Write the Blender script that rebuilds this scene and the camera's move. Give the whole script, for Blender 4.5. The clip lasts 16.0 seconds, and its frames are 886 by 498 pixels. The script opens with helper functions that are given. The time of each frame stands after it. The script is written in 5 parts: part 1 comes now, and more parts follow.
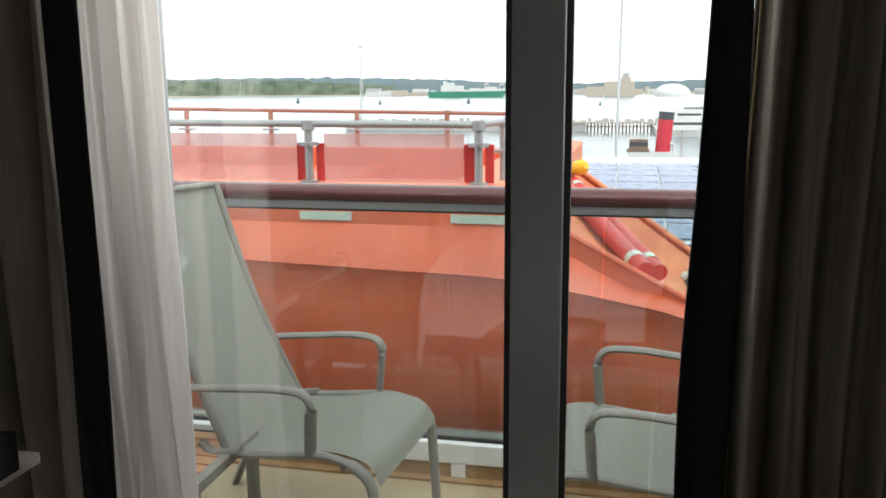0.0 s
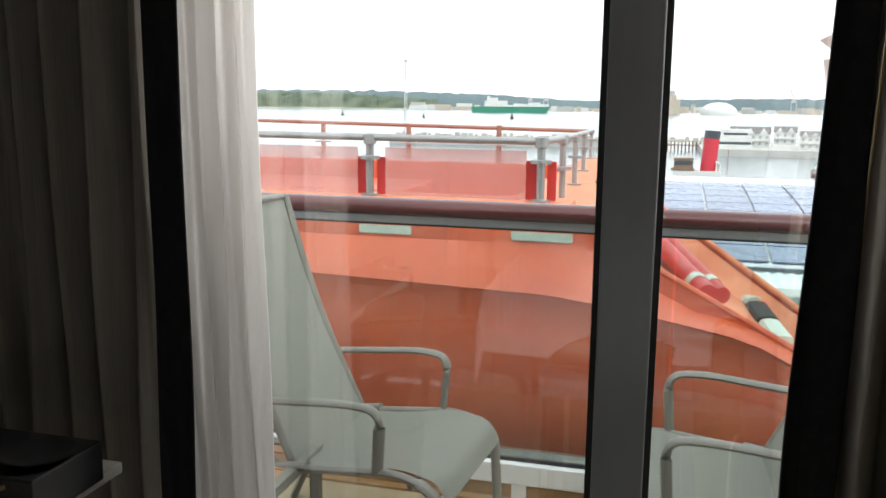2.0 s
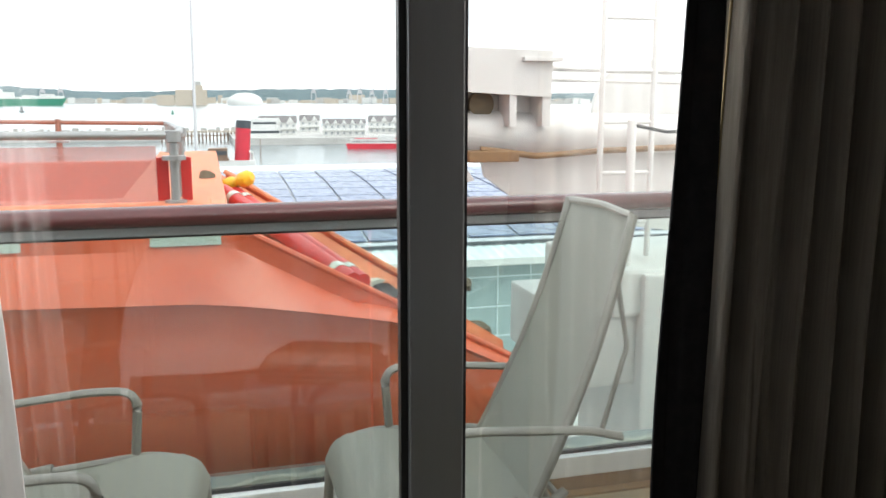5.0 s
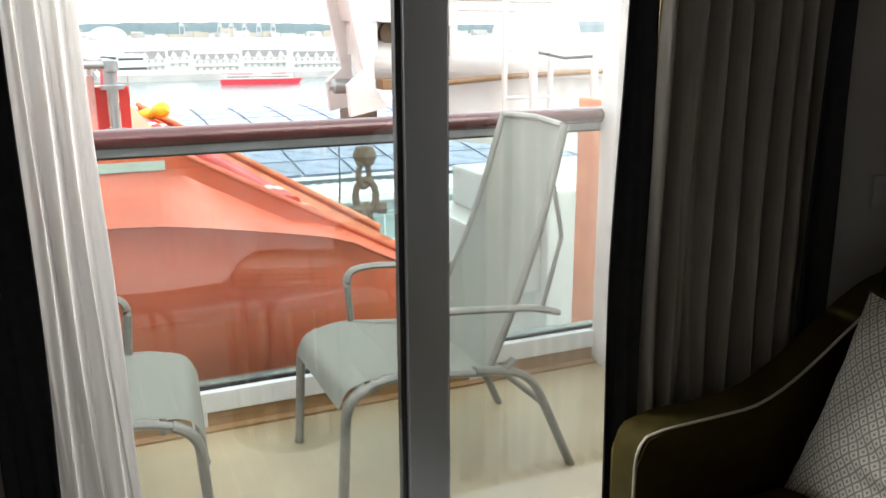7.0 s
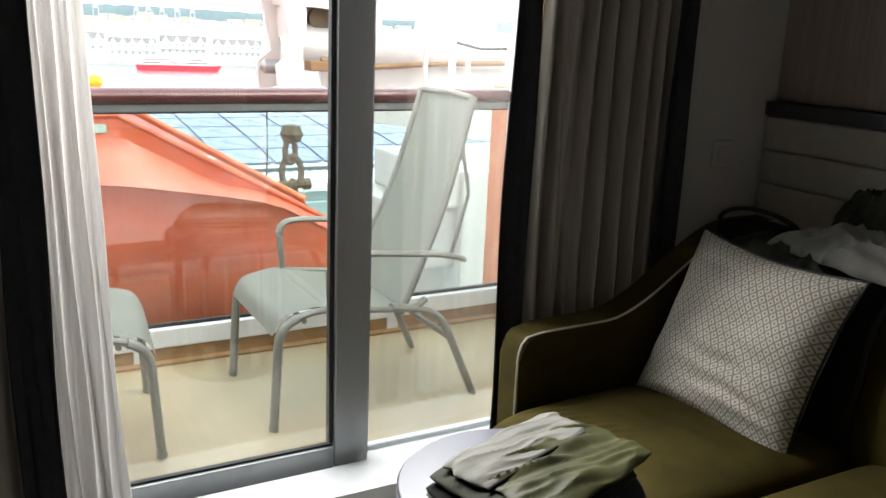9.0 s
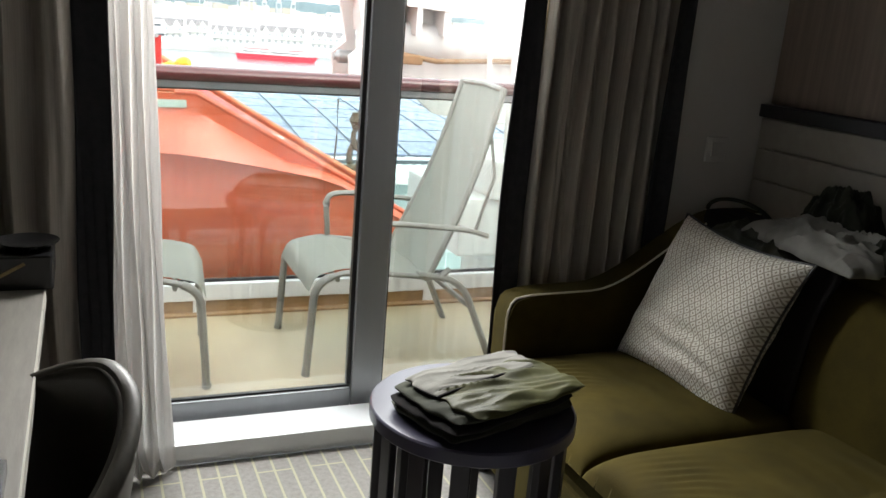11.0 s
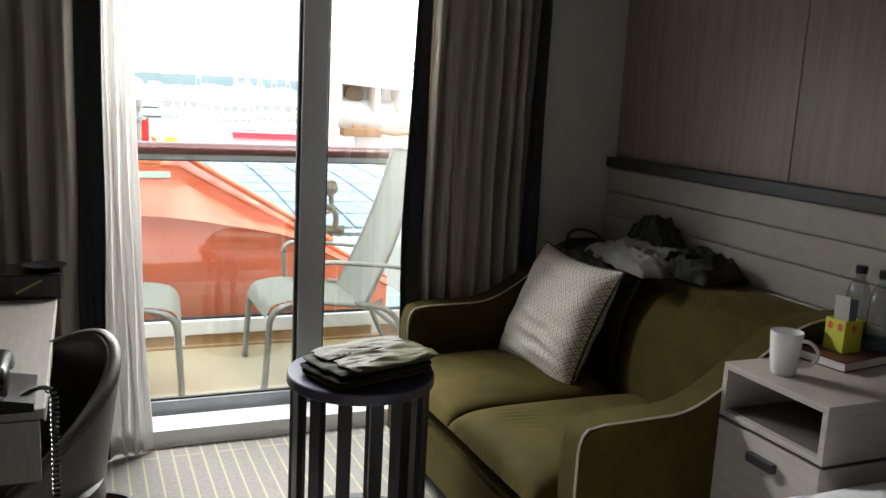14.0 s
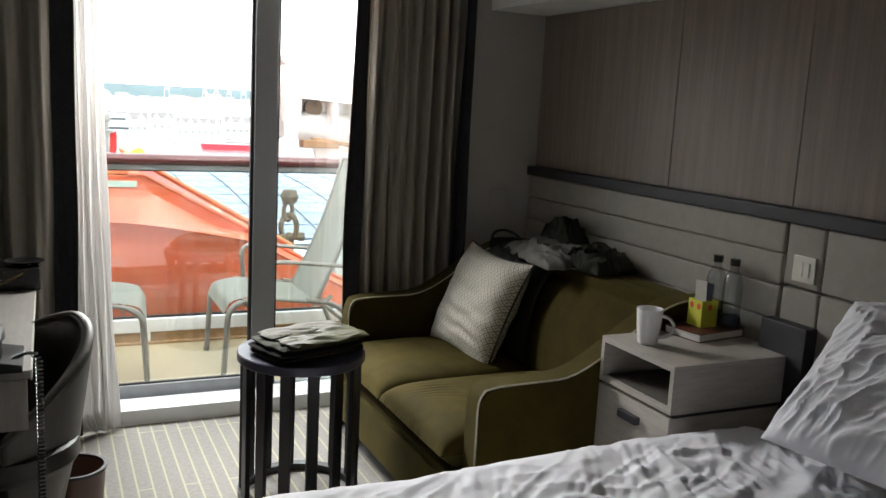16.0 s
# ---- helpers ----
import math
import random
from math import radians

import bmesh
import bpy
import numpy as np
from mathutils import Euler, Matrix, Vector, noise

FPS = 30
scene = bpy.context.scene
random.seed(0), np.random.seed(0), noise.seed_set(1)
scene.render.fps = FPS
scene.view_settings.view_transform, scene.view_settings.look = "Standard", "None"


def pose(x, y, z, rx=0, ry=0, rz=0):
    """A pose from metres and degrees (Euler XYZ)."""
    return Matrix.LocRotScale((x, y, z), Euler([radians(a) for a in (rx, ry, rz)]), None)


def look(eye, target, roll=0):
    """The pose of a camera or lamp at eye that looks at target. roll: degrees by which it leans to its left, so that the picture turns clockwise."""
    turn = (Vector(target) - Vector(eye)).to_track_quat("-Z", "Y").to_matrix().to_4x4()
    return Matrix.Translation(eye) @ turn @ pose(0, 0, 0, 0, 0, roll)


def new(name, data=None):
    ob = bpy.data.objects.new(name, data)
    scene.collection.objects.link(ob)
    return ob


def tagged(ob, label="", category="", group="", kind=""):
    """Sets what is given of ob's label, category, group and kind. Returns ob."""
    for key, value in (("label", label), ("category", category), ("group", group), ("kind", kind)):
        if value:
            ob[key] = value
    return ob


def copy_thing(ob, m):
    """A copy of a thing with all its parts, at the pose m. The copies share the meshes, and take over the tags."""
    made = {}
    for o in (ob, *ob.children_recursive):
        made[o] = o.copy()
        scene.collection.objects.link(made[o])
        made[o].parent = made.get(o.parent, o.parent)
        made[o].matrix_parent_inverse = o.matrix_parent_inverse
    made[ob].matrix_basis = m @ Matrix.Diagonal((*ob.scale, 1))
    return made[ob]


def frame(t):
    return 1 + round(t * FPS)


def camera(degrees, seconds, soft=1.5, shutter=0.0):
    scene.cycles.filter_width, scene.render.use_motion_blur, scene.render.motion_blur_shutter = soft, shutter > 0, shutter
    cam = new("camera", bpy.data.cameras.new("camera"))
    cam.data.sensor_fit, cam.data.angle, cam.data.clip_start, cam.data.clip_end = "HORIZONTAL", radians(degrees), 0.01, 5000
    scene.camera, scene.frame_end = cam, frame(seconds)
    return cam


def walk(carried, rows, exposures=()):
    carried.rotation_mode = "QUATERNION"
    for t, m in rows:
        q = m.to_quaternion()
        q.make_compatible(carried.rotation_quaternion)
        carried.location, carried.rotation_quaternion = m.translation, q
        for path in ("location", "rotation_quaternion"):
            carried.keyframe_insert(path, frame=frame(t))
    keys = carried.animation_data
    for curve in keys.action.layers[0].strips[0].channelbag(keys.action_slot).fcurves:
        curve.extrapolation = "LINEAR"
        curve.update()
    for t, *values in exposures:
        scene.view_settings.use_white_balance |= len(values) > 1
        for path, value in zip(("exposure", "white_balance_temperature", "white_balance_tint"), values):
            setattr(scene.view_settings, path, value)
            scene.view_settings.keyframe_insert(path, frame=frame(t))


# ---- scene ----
cam = camera(54.9, 16.0)
PATH = [
    (0, (0.185, 0.356, 1.516), (-0.236, 2.276, 1.146), -0.4),
    (0.5, (0.197, 0.364, 1.525), (-0.298, 2.274, 1.196), -0.4),
    (1, (0.195, 0.368, 1.527), (-0.349, 2.27, 1.234), -0.4),
    (1.5, (0.172, 0.371, 1.519), (-0.378, 2.27, 1.214), 0.0),
    (2, (0.077, 0.362, 1.521), (-0.436, 2.266, 1.183), 0.6),
    (2.5, (-0.082, 0.39, 1.525), (-0.438, 2.326, 1.17), 0.1),
    (3, (-0.18, 0.451, 1.514), (-0.338, 2.41, 1.144), 0.8),
    (3.5, (-0.174, 0.532, 1.507), (-0.273, 2.499, 1.162), 2.6),
    (4, (-0.226, 0.56, 1.518), (-0.185, 2.533, 1.193), 2.0),
    (4.5, (-0.348, 0.591, 1.523), (-0.029, 2.538, 1.193), 0.5),
    (4.7, (-0.394, 0.607, 1.518), (0.029, 2.533, 1.182), 0.3),
    (7, (-0.79, 0.309, 1.49), (-0.022, 2.087, 0.989), -0.3),
    (7.5, (-0.972, 0.232, 1.474), (0.005, 1.9, 0.962), -0.8),
    (8, (-0.922, 0.097, 1.449), (0.126, 1.715, 0.916), 1.5),
    (8.5, (-0.938, -0.035, 1.449), (0.078, 1.606, 0.925), 2.9),
    (9, (-0.99, -0.122, 1.441), (-0.053, 1.571, 0.935), 2.4),
    (9.2, (-0.923, -0.186, 1.447), (-0.07, 1.549, 0.935), 0.5),
    (11.3, (-0.941, -0.632, 1.443), (-0.183, 1.145, 0.926), 5.1),
    (11.5, (-0.935, -0.695, 1.442), (-0.195, 1.095, 0.943), 4.6),
    (12, (-0.968, -0.796, 1.452), (-0.219, 0.997, 0.98), 1.9),
    (12.5, (-1.012, -0.922, 1.47), (-0.164, 0.825, 0.99), -0.3),
    (13, (-0.993, -1.08, 1.482), (-0.106, 0.655, 1.032), 1.1),
    (13.5, (-0.953, -1.303, 1.483), (-0.126, 0.474, 1.085), 3.7),
    (14, (-0.949, -1.474, 1.489), (-0.174, 0.335, 1.133), 3.0),
    (14.5, (-1.011, -1.559, 1.509), (-0.161, 0.218, 1.16), -0.1),
    (15, (-1.029, -1.66, 1.534), (-0.053, 0.05, 1.178), -1.0),
    (15.5, (-0.991, -1.83, 1.526), (-0.05, -0.099, 1.184), 2.1),
    (16, (-0.985, -1.979, 1.522), (-0.148, -0.192, 1.195), 3.0),
]
EXPOSURE = [(0.0, 0.85), (4.7, 0.9), (7.0, 1.45), (9.0, 1.74), (12.5, 1.74), (13.5, 2.02), (14.5, 2.02), (16.0, 1.96)]
walk(cam, [(t, look(eye, target, roll)) for t, eye, target, roll in PATH], EXPOSURE)

# ---- world, sun, sky ----
world = bpy.data.worlds.new("overcast_sky")
scene.world = world
world.use_nodes = True
wn = world.node_tree
bg = wn.nodes["Background"]
sky = wn.nodes.new("ShaderNodeTexSky")
sky.sky_type = "NISHITA"
sky.sun_disc = False
sky.sun_elevation, sky.sun_rotation = radians(51), radians(132)
sky.air_density, sky.dust_density, sky.ozone_density = 1.0, 4.0, 1.0
wtex = wn.nodes.new("ShaderNodeTexCoord")
wmap = wn.nodes.new("ShaderNodeMapping")
wmap.inputs["Scale"].default_value = (1.5, 1.5, 7.0)
wnoise = wn.nodes.new("ShaderNodeTexNoise")
wnoise.inputs["Scale"].default_value, wnoise.inputs["Detail"].default_value = 2.2, 6.0
wramp = wn.nodes.new("ShaderNodeValToRGB")
wramp.color_ramp.elements[0].position, wramp.color_ramp.elements[0].color = 0.33, (5.6, 6.0, 6.7, 1)
wramp.color_ramp.elements[1].position, wramp.color_ramp.elements[1].color = 0.56, (9.6, 9.7, 9.8, 1)
wmix = wn.nodes.new("ShaderNodeMixRGB")
wmix.inputs[0].default_value = 0.8
wn.links.new(wtex.outputs["Generated"], wmap.inputs[0])
wn.links.new(wmap.outputs[0], wnoise.inputs["Vector"])
wn.links.new(wnoise.outputs["Fac"], wramp.inputs[0])
wn.links.new(sky.outputs[0], wmix.inputs[1])
wn.links.new(wramp.outputs[0], wmix.inputs[2])
wn.links.new(wmix.outputs[0], bg.inputs[0])
bg.inputs[1].default_value = 0.175
sun = new("sun", bpy.data.lights.new("sun", "SUN"))
sun.data.energy, sun.data.angle, sun.data.color = 1.1, radians(40), (1.0, 0.97, 0.93)
sun.matrix_world = look((18, -16, 30), (0, 0, 0))
# added area lamp, unseen above the balcony; it boosts the sky's light indoors
fill_lamp = new("opening_skylight", bpy.data.lights.new("opening_skylight", "AREA"))
fill_lamp.data.shape, fill_lamp.data.size, fill_lamp.data.size_y, fill_lamp.data.energy, fill_lamp.data.color = "RECTANGLE", 2.2, 0.7, 68.0, (1.0, 0.985, 0.955)
fill_lamp.data.spread = radians(120)
fill_lamp.matrix_world = look((-0.05, 2.95, 2.55), (0.1, -1.2, 0.95))


# ---- materials ----
def mat(name, col, rough=0.6, metal=0.0, var=0.12, scale=6.0, bump=0.0, bscale=200.0, stretch=(1, 1, 1), spec=0.5, col2=None, per_object=0.0):
    m = bpy.data.materials.new(name)
    m.use_nodes = True
    nt = m.node_tree
    b = nt.nodes["Principled BSDF"]
    b.inputs["Roughness"].default_value, b.inputs["Metallic"].default_value = rough, metal
    b.inputs["Specular IOR Level"].default_value = spec
    tc = nt.nodes.new("ShaderNodeTexCoord")
    mp = nt.nodes.new("ShaderNodeMapping")
    mp.inputs["Scale"].default_value = stretch
    nt.links.new(tc.outputs["Object"], mp.inputs[0])
    n1 = nt.nodes.new("ShaderNodeTexNoise")
    n1.inputs["Scale"].default_value, n1.inputs["Detail"].default_value, n1.inputs["Roughness"].default_value = scale, 8.0, 0.62
    nt.links.new(mp.outputs[0], n1.inputs["Vector"])
    rp = nt.nodes.new("ShaderNodeValToRGB")
    c2 = col2 or tuple(min(1.0, c * (1 + var)) for c in col)
    c1 = tuple(c * (1 - var) for c in col)
    rp.color_ramp.elements[0].position, rp.color_ramp.elements[0].color = 0.3, (*c1, 1)
    rp.color_ramp.elements[1].position, rp.color_ramp.elements[1].color = 0.7, (*c2, 1)
    nt.links.new(n1.outputs["Fac"], rp.inputs[0])
    out = rp.outputs[0]
    if per_object:
        oi = nt.nodes.new("ShaderNodeObjectInfo")
        hs = nt.nodes.new("ShaderNodeHueSaturation")
        mr = nt.nodes.new("ShaderNodeMapRange")
        mr.inputs["To Min"].default_value, mr.inputs["To Max"].default_value = 1 - per_object, 1 + per_object
        nt.links.new(oi.outputs["Random"], mr.inputs["Value"])
        nt.links.new(mr.outputs[0], hs.inputs["Value"])
        nt.links.new(out, hs.inputs["Color"])
        out = hs.outputs[0]
    nt.links.new(out, b.inputs["Base Color"])
    rr = nt.nodes.new("ShaderNodeMapRange")
    rr.inputs["To Min"].default_value, rr.inputs["To Max"].default_value = max(0.02, rough - 0.08), min(1, rough + 0.08)
    nt.links.new(n1.outputs["Fac"], rr.inputs["Value"])
    nt.links.new(rr.outputs[0], b.inputs["Roughness"])
    if bump:
        n2 = nt.nodes.new("ShaderNodeTexNoise")
        n2.inputs["Scale"].default_value, n2.inputs["Detail"].default_value = bscale, 4.0
        nt.links.new(mp.outputs[0], n2.inputs["Vector"])
        bp = nt.nodes.new("ShaderNodeBump")
        bp.inputs["Strength"].default_value, bp.inputs["Distance"].default_value = bump, 0.004
        nt.links.new(n2.outputs["Fac"], bp.inputs["Height"])
        nt.links.new(bp.outputs[0], b.inputs["Normal"])
    return m


def nodes_of(m):
    return m.node_tree, m.node_tree.nodes["Principled BSDF"]


def glass_mat(name, tint, rough=0.0, base=0.075):
    m = bpy.data.materials.new(name)
    m.use_nodes = True
    nt = m.node_tree
    nt.nodes.clear()
    o = nt.nodes.new("ShaderNodeOutputMaterial")
    tr = nt.nodes.new("ShaderNodeBsdfTransparent")
    tr.inputs[0].default_value = (*tint, 1)
    gl = nt.nodes.new("ShaderNodeBsdfGlossy")
    gl.inputs["Roughness"].default_value = rough
    lw, pw_, fr = nt.nodes.new("ShaderNodeLayerWeight"), nt.nodes.new("ShaderNodeMath"), nt.nodes.new("ShaderNodeMath")
    lw.inputs["Blend"].default_value = 0.5
    pw_.operation, fr.operation = "POWER", "MULTIPLY_ADD"
    pw_.inputs[1].default_value, fr.inputs[1].default_value, fr.inputs[2].default_value = 4.5, 0.86, base
    nt.links.new(lw.outputs["Facing"], pw_.inputs[0])
    nt.links.new(pw_.outputs[0], fr.inputs[0])
    mx = nt.nodes.new("ShaderNodeMixShader")
    nt.links.new(fr.outputs[0], mx.inputs[0])
    nt.links.new(tr.outputs[0], mx.inputs[1])
    nt.links.new(gl.outputs[0], mx.inputs[2])
    nt.links.new(mx.outputs[0], o.inputs[0])
    return m


def weave(m, s=900.0, amount=0.25, axis=(1, 1, 1)):
    """Fine crossing threads as relief."""
    nt, b = nodes_of(m)
    tc = nt.nodes.new("ShaderNodeTexCoord")
    w1, w2 = nt.nodes.new("ShaderNodeTexWave"), nt.nodes.new("ShaderNodeTexWave")
    w1.bands_direction, w2.bands_direction = "Z", "DIAGONAL"
    for w in (w1, w2):
        w.inputs["Scale"].default_value, w.inputs["Distortion"].default_value = s, 0.6
        nt.links.new(tc.outputs["Object"], w.inputs["Vector"])
    ad = nt.nodes.new("ShaderNodeMath")
    nt.links.new(w1.outputs["Fac"], ad.inputs[0])
    nt.links.new(w2.outputs["Fac"], ad.inputs[1])
    bp = nt.nodes.new("ShaderNodeBump")
    bp.inputs["Strength"].default_value, bp.inputs["Distance"].default_value = amount, 0.002
    nt.links.new(ad.outputs[0], bp.inputs["Height"])
    nt.links.new(bp.outputs[0], b.inputs["Normal"])
    return m


M = {}
M["wall"] = mat("painted_wall", (0.44, 0.425, 0.395), 0.7, bump=0.1, bscale=120, var=0.04, scale=3)
M["ceil"] = mat("ceiling_paint", (0.72, 0.72, 0.70), 0.6, var=0.03)
M["alu"] = mat("grey_aluminium", (0.30, 0.31, 0.32), 0.38, 0.55, 0.06, 12, 0.05, 300, (1, 1, 0.05))
M["alu_white"] = mat("white_aluminium", (0.72, 0.74, 0.75), 0.35, 0.1, 0.06, 9)
M["gasket"] = mat("black_rubber", (0.015, 0.015, 0.016), 0.6)
M["glass"] = glass_mat("window_glass", (0.94, 0.965, 0.955), 0.0, 0.10)
M["rail_glass"] = glass_mat("balcony_glass", (0.86, 0.93, 0.91))
M["curtain"] = mat("taupe_curtain", (0.33, 0.30, 0.262), 0.9, var=0.14, scale=4, stretch=(60, 60, 0.8), bump=0.25, bscale=12, spec=0.15)
M["band"] = mat("black_curtain_band", (0.030, 0.030, 0.034), 0.9, var=0.2, scale=40, spec=0.1)
M["gold_thread"] = mat("ochre_piping", (0.30, 0.22, 0.10), 0.8)
sheer = mat("white_sheer", (0.68, 0.665, 0.645), 0.9, var=0.06, scale=4, stretch=(30, 30, 0.6), spec=0.1)
nt, b = nodes_of(sheer)
tl, tp, mx, mx2 = nt.nodes.new("ShaderNodeBsdfTranslucent"), nt.nodes.new("ShaderNodeBsdfTransparent"), nt.nodes.new("ShaderNodeMixShader"), nt.nodes.new("ShaderNodeMixShader")
tl.inputs[0].default_value = (0.73, 0.715, 0.70, 1)
mx.inputs[0].default_value, mx2.inputs[0].default_value = 0.55, 0.12
nt.links.new(b.outputs[0], mx.inputs[1])
nt.links.new(tl.outputs[0], mx.inputs[2])
nt.links.new(mx.outputs[0], mx2.inputs[1])
nt.links.new(tp.outputs[0], mx2.inputs[2])
nt.links.new(mx2.outputs[0], nt.nodes["Material Output"].inputs[0])
M["sheer"] = sheer
M["deck"] = mat("cream_deck_vinyl", (0.36, 0.275, 0.165), 0.42, var=0.10, scale=2.5, bump=0.15, bscale=60, col2=(0.43, 0.345, 0.215))
M["brown"] = mat("brown_toe_board", (0.30, 0.18, 0.08), 0.5, var=0.2, scale=8, stretch=(1, 8, 8))
M["rail_wood"] = mat("varnished_mahogany", (0.085, 0.022, 0.022), 0.22, var=0.3, scale=5, stretch=(0.6, 12, 12), bump=0.05, bscale=60)
M["chair"] = mat("taupe_powder_coat", (0.19, 0.185, 0.16), 0.42, var=0.08, scale=14, bump=0.05, bscale=500)
sling = mat("grey_green_sling", (0.29, 0.30, 0.265), 0.8, var=0.08, scale=700, bump=0.5, bscale=900)
nt, b = nodes_of(sling)
tl, mx = nt.nodes.new("ShaderNodeBsdfTranslucent"), nt.nodes.new("ShaderNodeMixShader")
tl.inputs[0].default_value = (0.30, 0.31, 0.27, 1)
mx.inputs[0].default_value = 0.3
nt.links.new(b.outputs[0], mx.inputs[1])
nt.links.new(tl.outputs[0], mx.inputs[2])
nt.links.new(mx.outputs[0], nt.nodes["Material Output"].inputs[0])
M["sling"] = sling
M["teak"] = mat("teak_slat", (0.42, 0.20, 0.09), 0.55, var=0.2, scale=9, stretch=(1, 10, 10))
M["orange"] = mat("orange_gelcoat", (0.60, 0.092, 0.036), 0.30, var=0.10, scale=2.2, bump=0.12, bscale=9, col2=(0.66, 0.125, 0.055))
M["orange_top"] = mat("orange_deck_grip", (0.62, 0.16, 0.075), 0.6, var=0.14, scale=7, bump=0.2, bscale=120, col2=(0.72, 0.27, 0.13))
M["red"] = mat("red_vinyl_fender", (0.50, 0.032, 0.028), 0.4, var=0.12, scale=7)
M["yellow"] = mat("yellow_plastic", (0.72, 0.42, 0.02), 0.4, var=0.1)
M["tape"] = mat("reflective_tape", (0.50, 0.56, 0.50), 0.35, var=0.06, scale=80)
M["steel"] = mat("galvanised_tube", (0.32, 0.32, 0.315), 0.4, 0.6, 0.1, 20)
M["rust"] = mat("rusty_steel", (0.12, 0.11, 0.085), 0.7, 0.4, 0.35, 14, 0.4, 60, col2=(0.22, 0.15, 0.09))
M["copper"] = mat("brown_rail_tube", (0.30, 0.14, 0.10), 0.4, 0.2, 0.15, 8)
M["white_paint"] = mat("white_marine_paint", (0.56, 0.525, 0.50), 0.4, var=0.06, scale=3, bump=0.06, bscale=20, col2=(0.62, 0.59, 0.57))
M["brown_wood"] = mat("weathered_timber", (0.20, 0.11, 0.05), 0.7, var=0.35, scale=10, stretch=(2, 12, 12))
M["rope"] = mat("grey_rope", (0.30, 0.29, 0.26), 0.9, bump=0.6, bscale=160)
M["hullgrey"] = mat("grey_hull_ledge", (0.16, 0.18, 0.18), 0.6, var=0.2, scale=3)
M["screen"] = glass_mat("clear_pvc_screen", (0.90, 0.86, 0.86), 0.25)
nt = M["screen"].node_tree
df, mx = nt.nodes.new("ShaderNodeBsdfDiffuse"), nt.nodes.new("ShaderNodeMixShader")
df.inputs[0].default_value = (0.62, 0.30, 0.27, 1)
mx.inputs[0].default_value = 0.40
out_ = [n for n in nt.nodes if n.type == "OUTPUT_MATERIAL"][0]
src_ = out_.inputs[0].links[0].from_socket
nt.links.new(src_, mx.inputs[1])
nt.links.new(df.outputs[0], mx.inputs[2])
nt.links.new(mx.outputs[0], out_.inputs[0])
M["velvet"] = mat("olive_velvet", (0.046, 0.0345, 0.0065), 0.85, var=0.34, scale=7, bump=0.2, bscale=260, spec=0.1)
nodes_of(M["velvet"])[1].inputs["Sheen Weight"].default_value = 0.16
nodes_of(M["velvet"])[1].inputs["Sheen Tint"].default_value = (0.5, 0.45, 0.2, 1)
M["piping"] = mat("cream_piping", (0.50, 0.46, 0.36), 0.7)
M["dark_velvet"] = mat("charcoal_fabric", (0.013, 0.012, 0.012), 0.95, spec=0.1)
M["table"] = mat("black_stained_wood", (0.014, 0.013, 0.017), 0.35, var=0.25, scale=10, stretch=(8, 8, 0.6))
M["table_top"] = mat("dark_satin_tabletop", (0.035, 0.034, 0.055), 0.3, var=0.12, scale=5)
M["wood_wall"] = mat("taupe_wood_veneer", (0.215, 0.172, 0.142), 0.5, var=0.2, scale=5, stretch=(7, 7, 0.35), bump=0.15, bscale=40)
M["ledge"] = mat("black_brown_ledge", (0.022, 0.021, 0.025), 0.5, var=0.2)
M["leather"] = mat("grey_headboard_fabric", (0.30, 0.28, 0.245), 0.65, var=0.08, scale=20, bump=0.25, bscale=420)
M["grey_wood"] = mat("limed_grey_wood", (0.42, 0.39, 0.35), 0.45, var=0.12, scale=8, stretch=(1.2, 1.2, 9), bump=0.1, bscale=40)
M["desk_wood"] = mat("limed_grey_desk_wood", (0.25, 0.235, 0.21), 0.5, var=0.15, scale=8, stretch=(9, 1.2, 1.2), bump=0.1, bscale=40)
M["dark_inside"] = mat("brown_grey_lining", (0.10, 0.09, 0.08), 0.6)
M["linen"] = mat("white_linen", (0.72, 0.72, 0.76), 0.9, var=0.03, bump=0.15, bscale=500, spec=0.1)
M["ceramic"] = mat("white_porcelain", (0.80, 0.80, 0.80), 0.12, var=0.02)
M["black_plastic"] = mat("black_plastic", (0.012, 0.012, 0.013), 0.25)
M["chair_leather"] = mat("dark_brown_leather", (0.022, 0.019, 0.014), 0.38, var=0.25, scale=25, bump=0.2, bscale=300)
M["chair_shell"] = mat("grey_brown_shell", (0.055, 0.050, 0.040), 0.45, var=0.2, scale=8, stretch=(10, 10, 0.7))
M["shirt_dark"] = mat("dark_green_satin", (0.016, 0.018, 0.014), 0.8, spec=0.15, var=0.3, scale=6, bump=0.3, bscale=40, col2=(0.042, 0.045, 0.030))
M["shirt_green"] = mat("olive_satin", (0.030, 0.032, 0.014), 0.5, var=0.4, scale=9, bump=0.15, bscale=30, spec=0.12, col2=(0.075, 0.076, 0.033))
M["shirt_light"] = mat("pale_grey_cotton", (0.17, 0.168, 0.152), 0.9, spec=0.1, var=0.15, scale=12, bump=0.3, bscale=60)
M["shirt_grey"] = mat("grey_cotton_jersey", (0.10, 0.099, 0.093), 0.9, spec=0.1, var=0.15, scale=12, bump=0.3, bscale=60)
M["book_red"] = mat("maroon_cover", (0.10, 0.025, 0.018), 0.4)
M["paper"] = mat("white_paper", (0.75, 0.74, 0.70), 0.8)
M["lime"] = mat("lime_card", (0.62, 0.62, 0.06), 0.6, var=0.05)
M["label_red"] = mat("red_dot_print", (0.70, 0.10, 0.04), 0.6)
M["blue"] = mat("blue_print", (0.032, 0.040, 0.060), 0.6)
M["clear"] = glass_mat("clear_plastic", (0.80, 0.82, 0.82), 0.03)
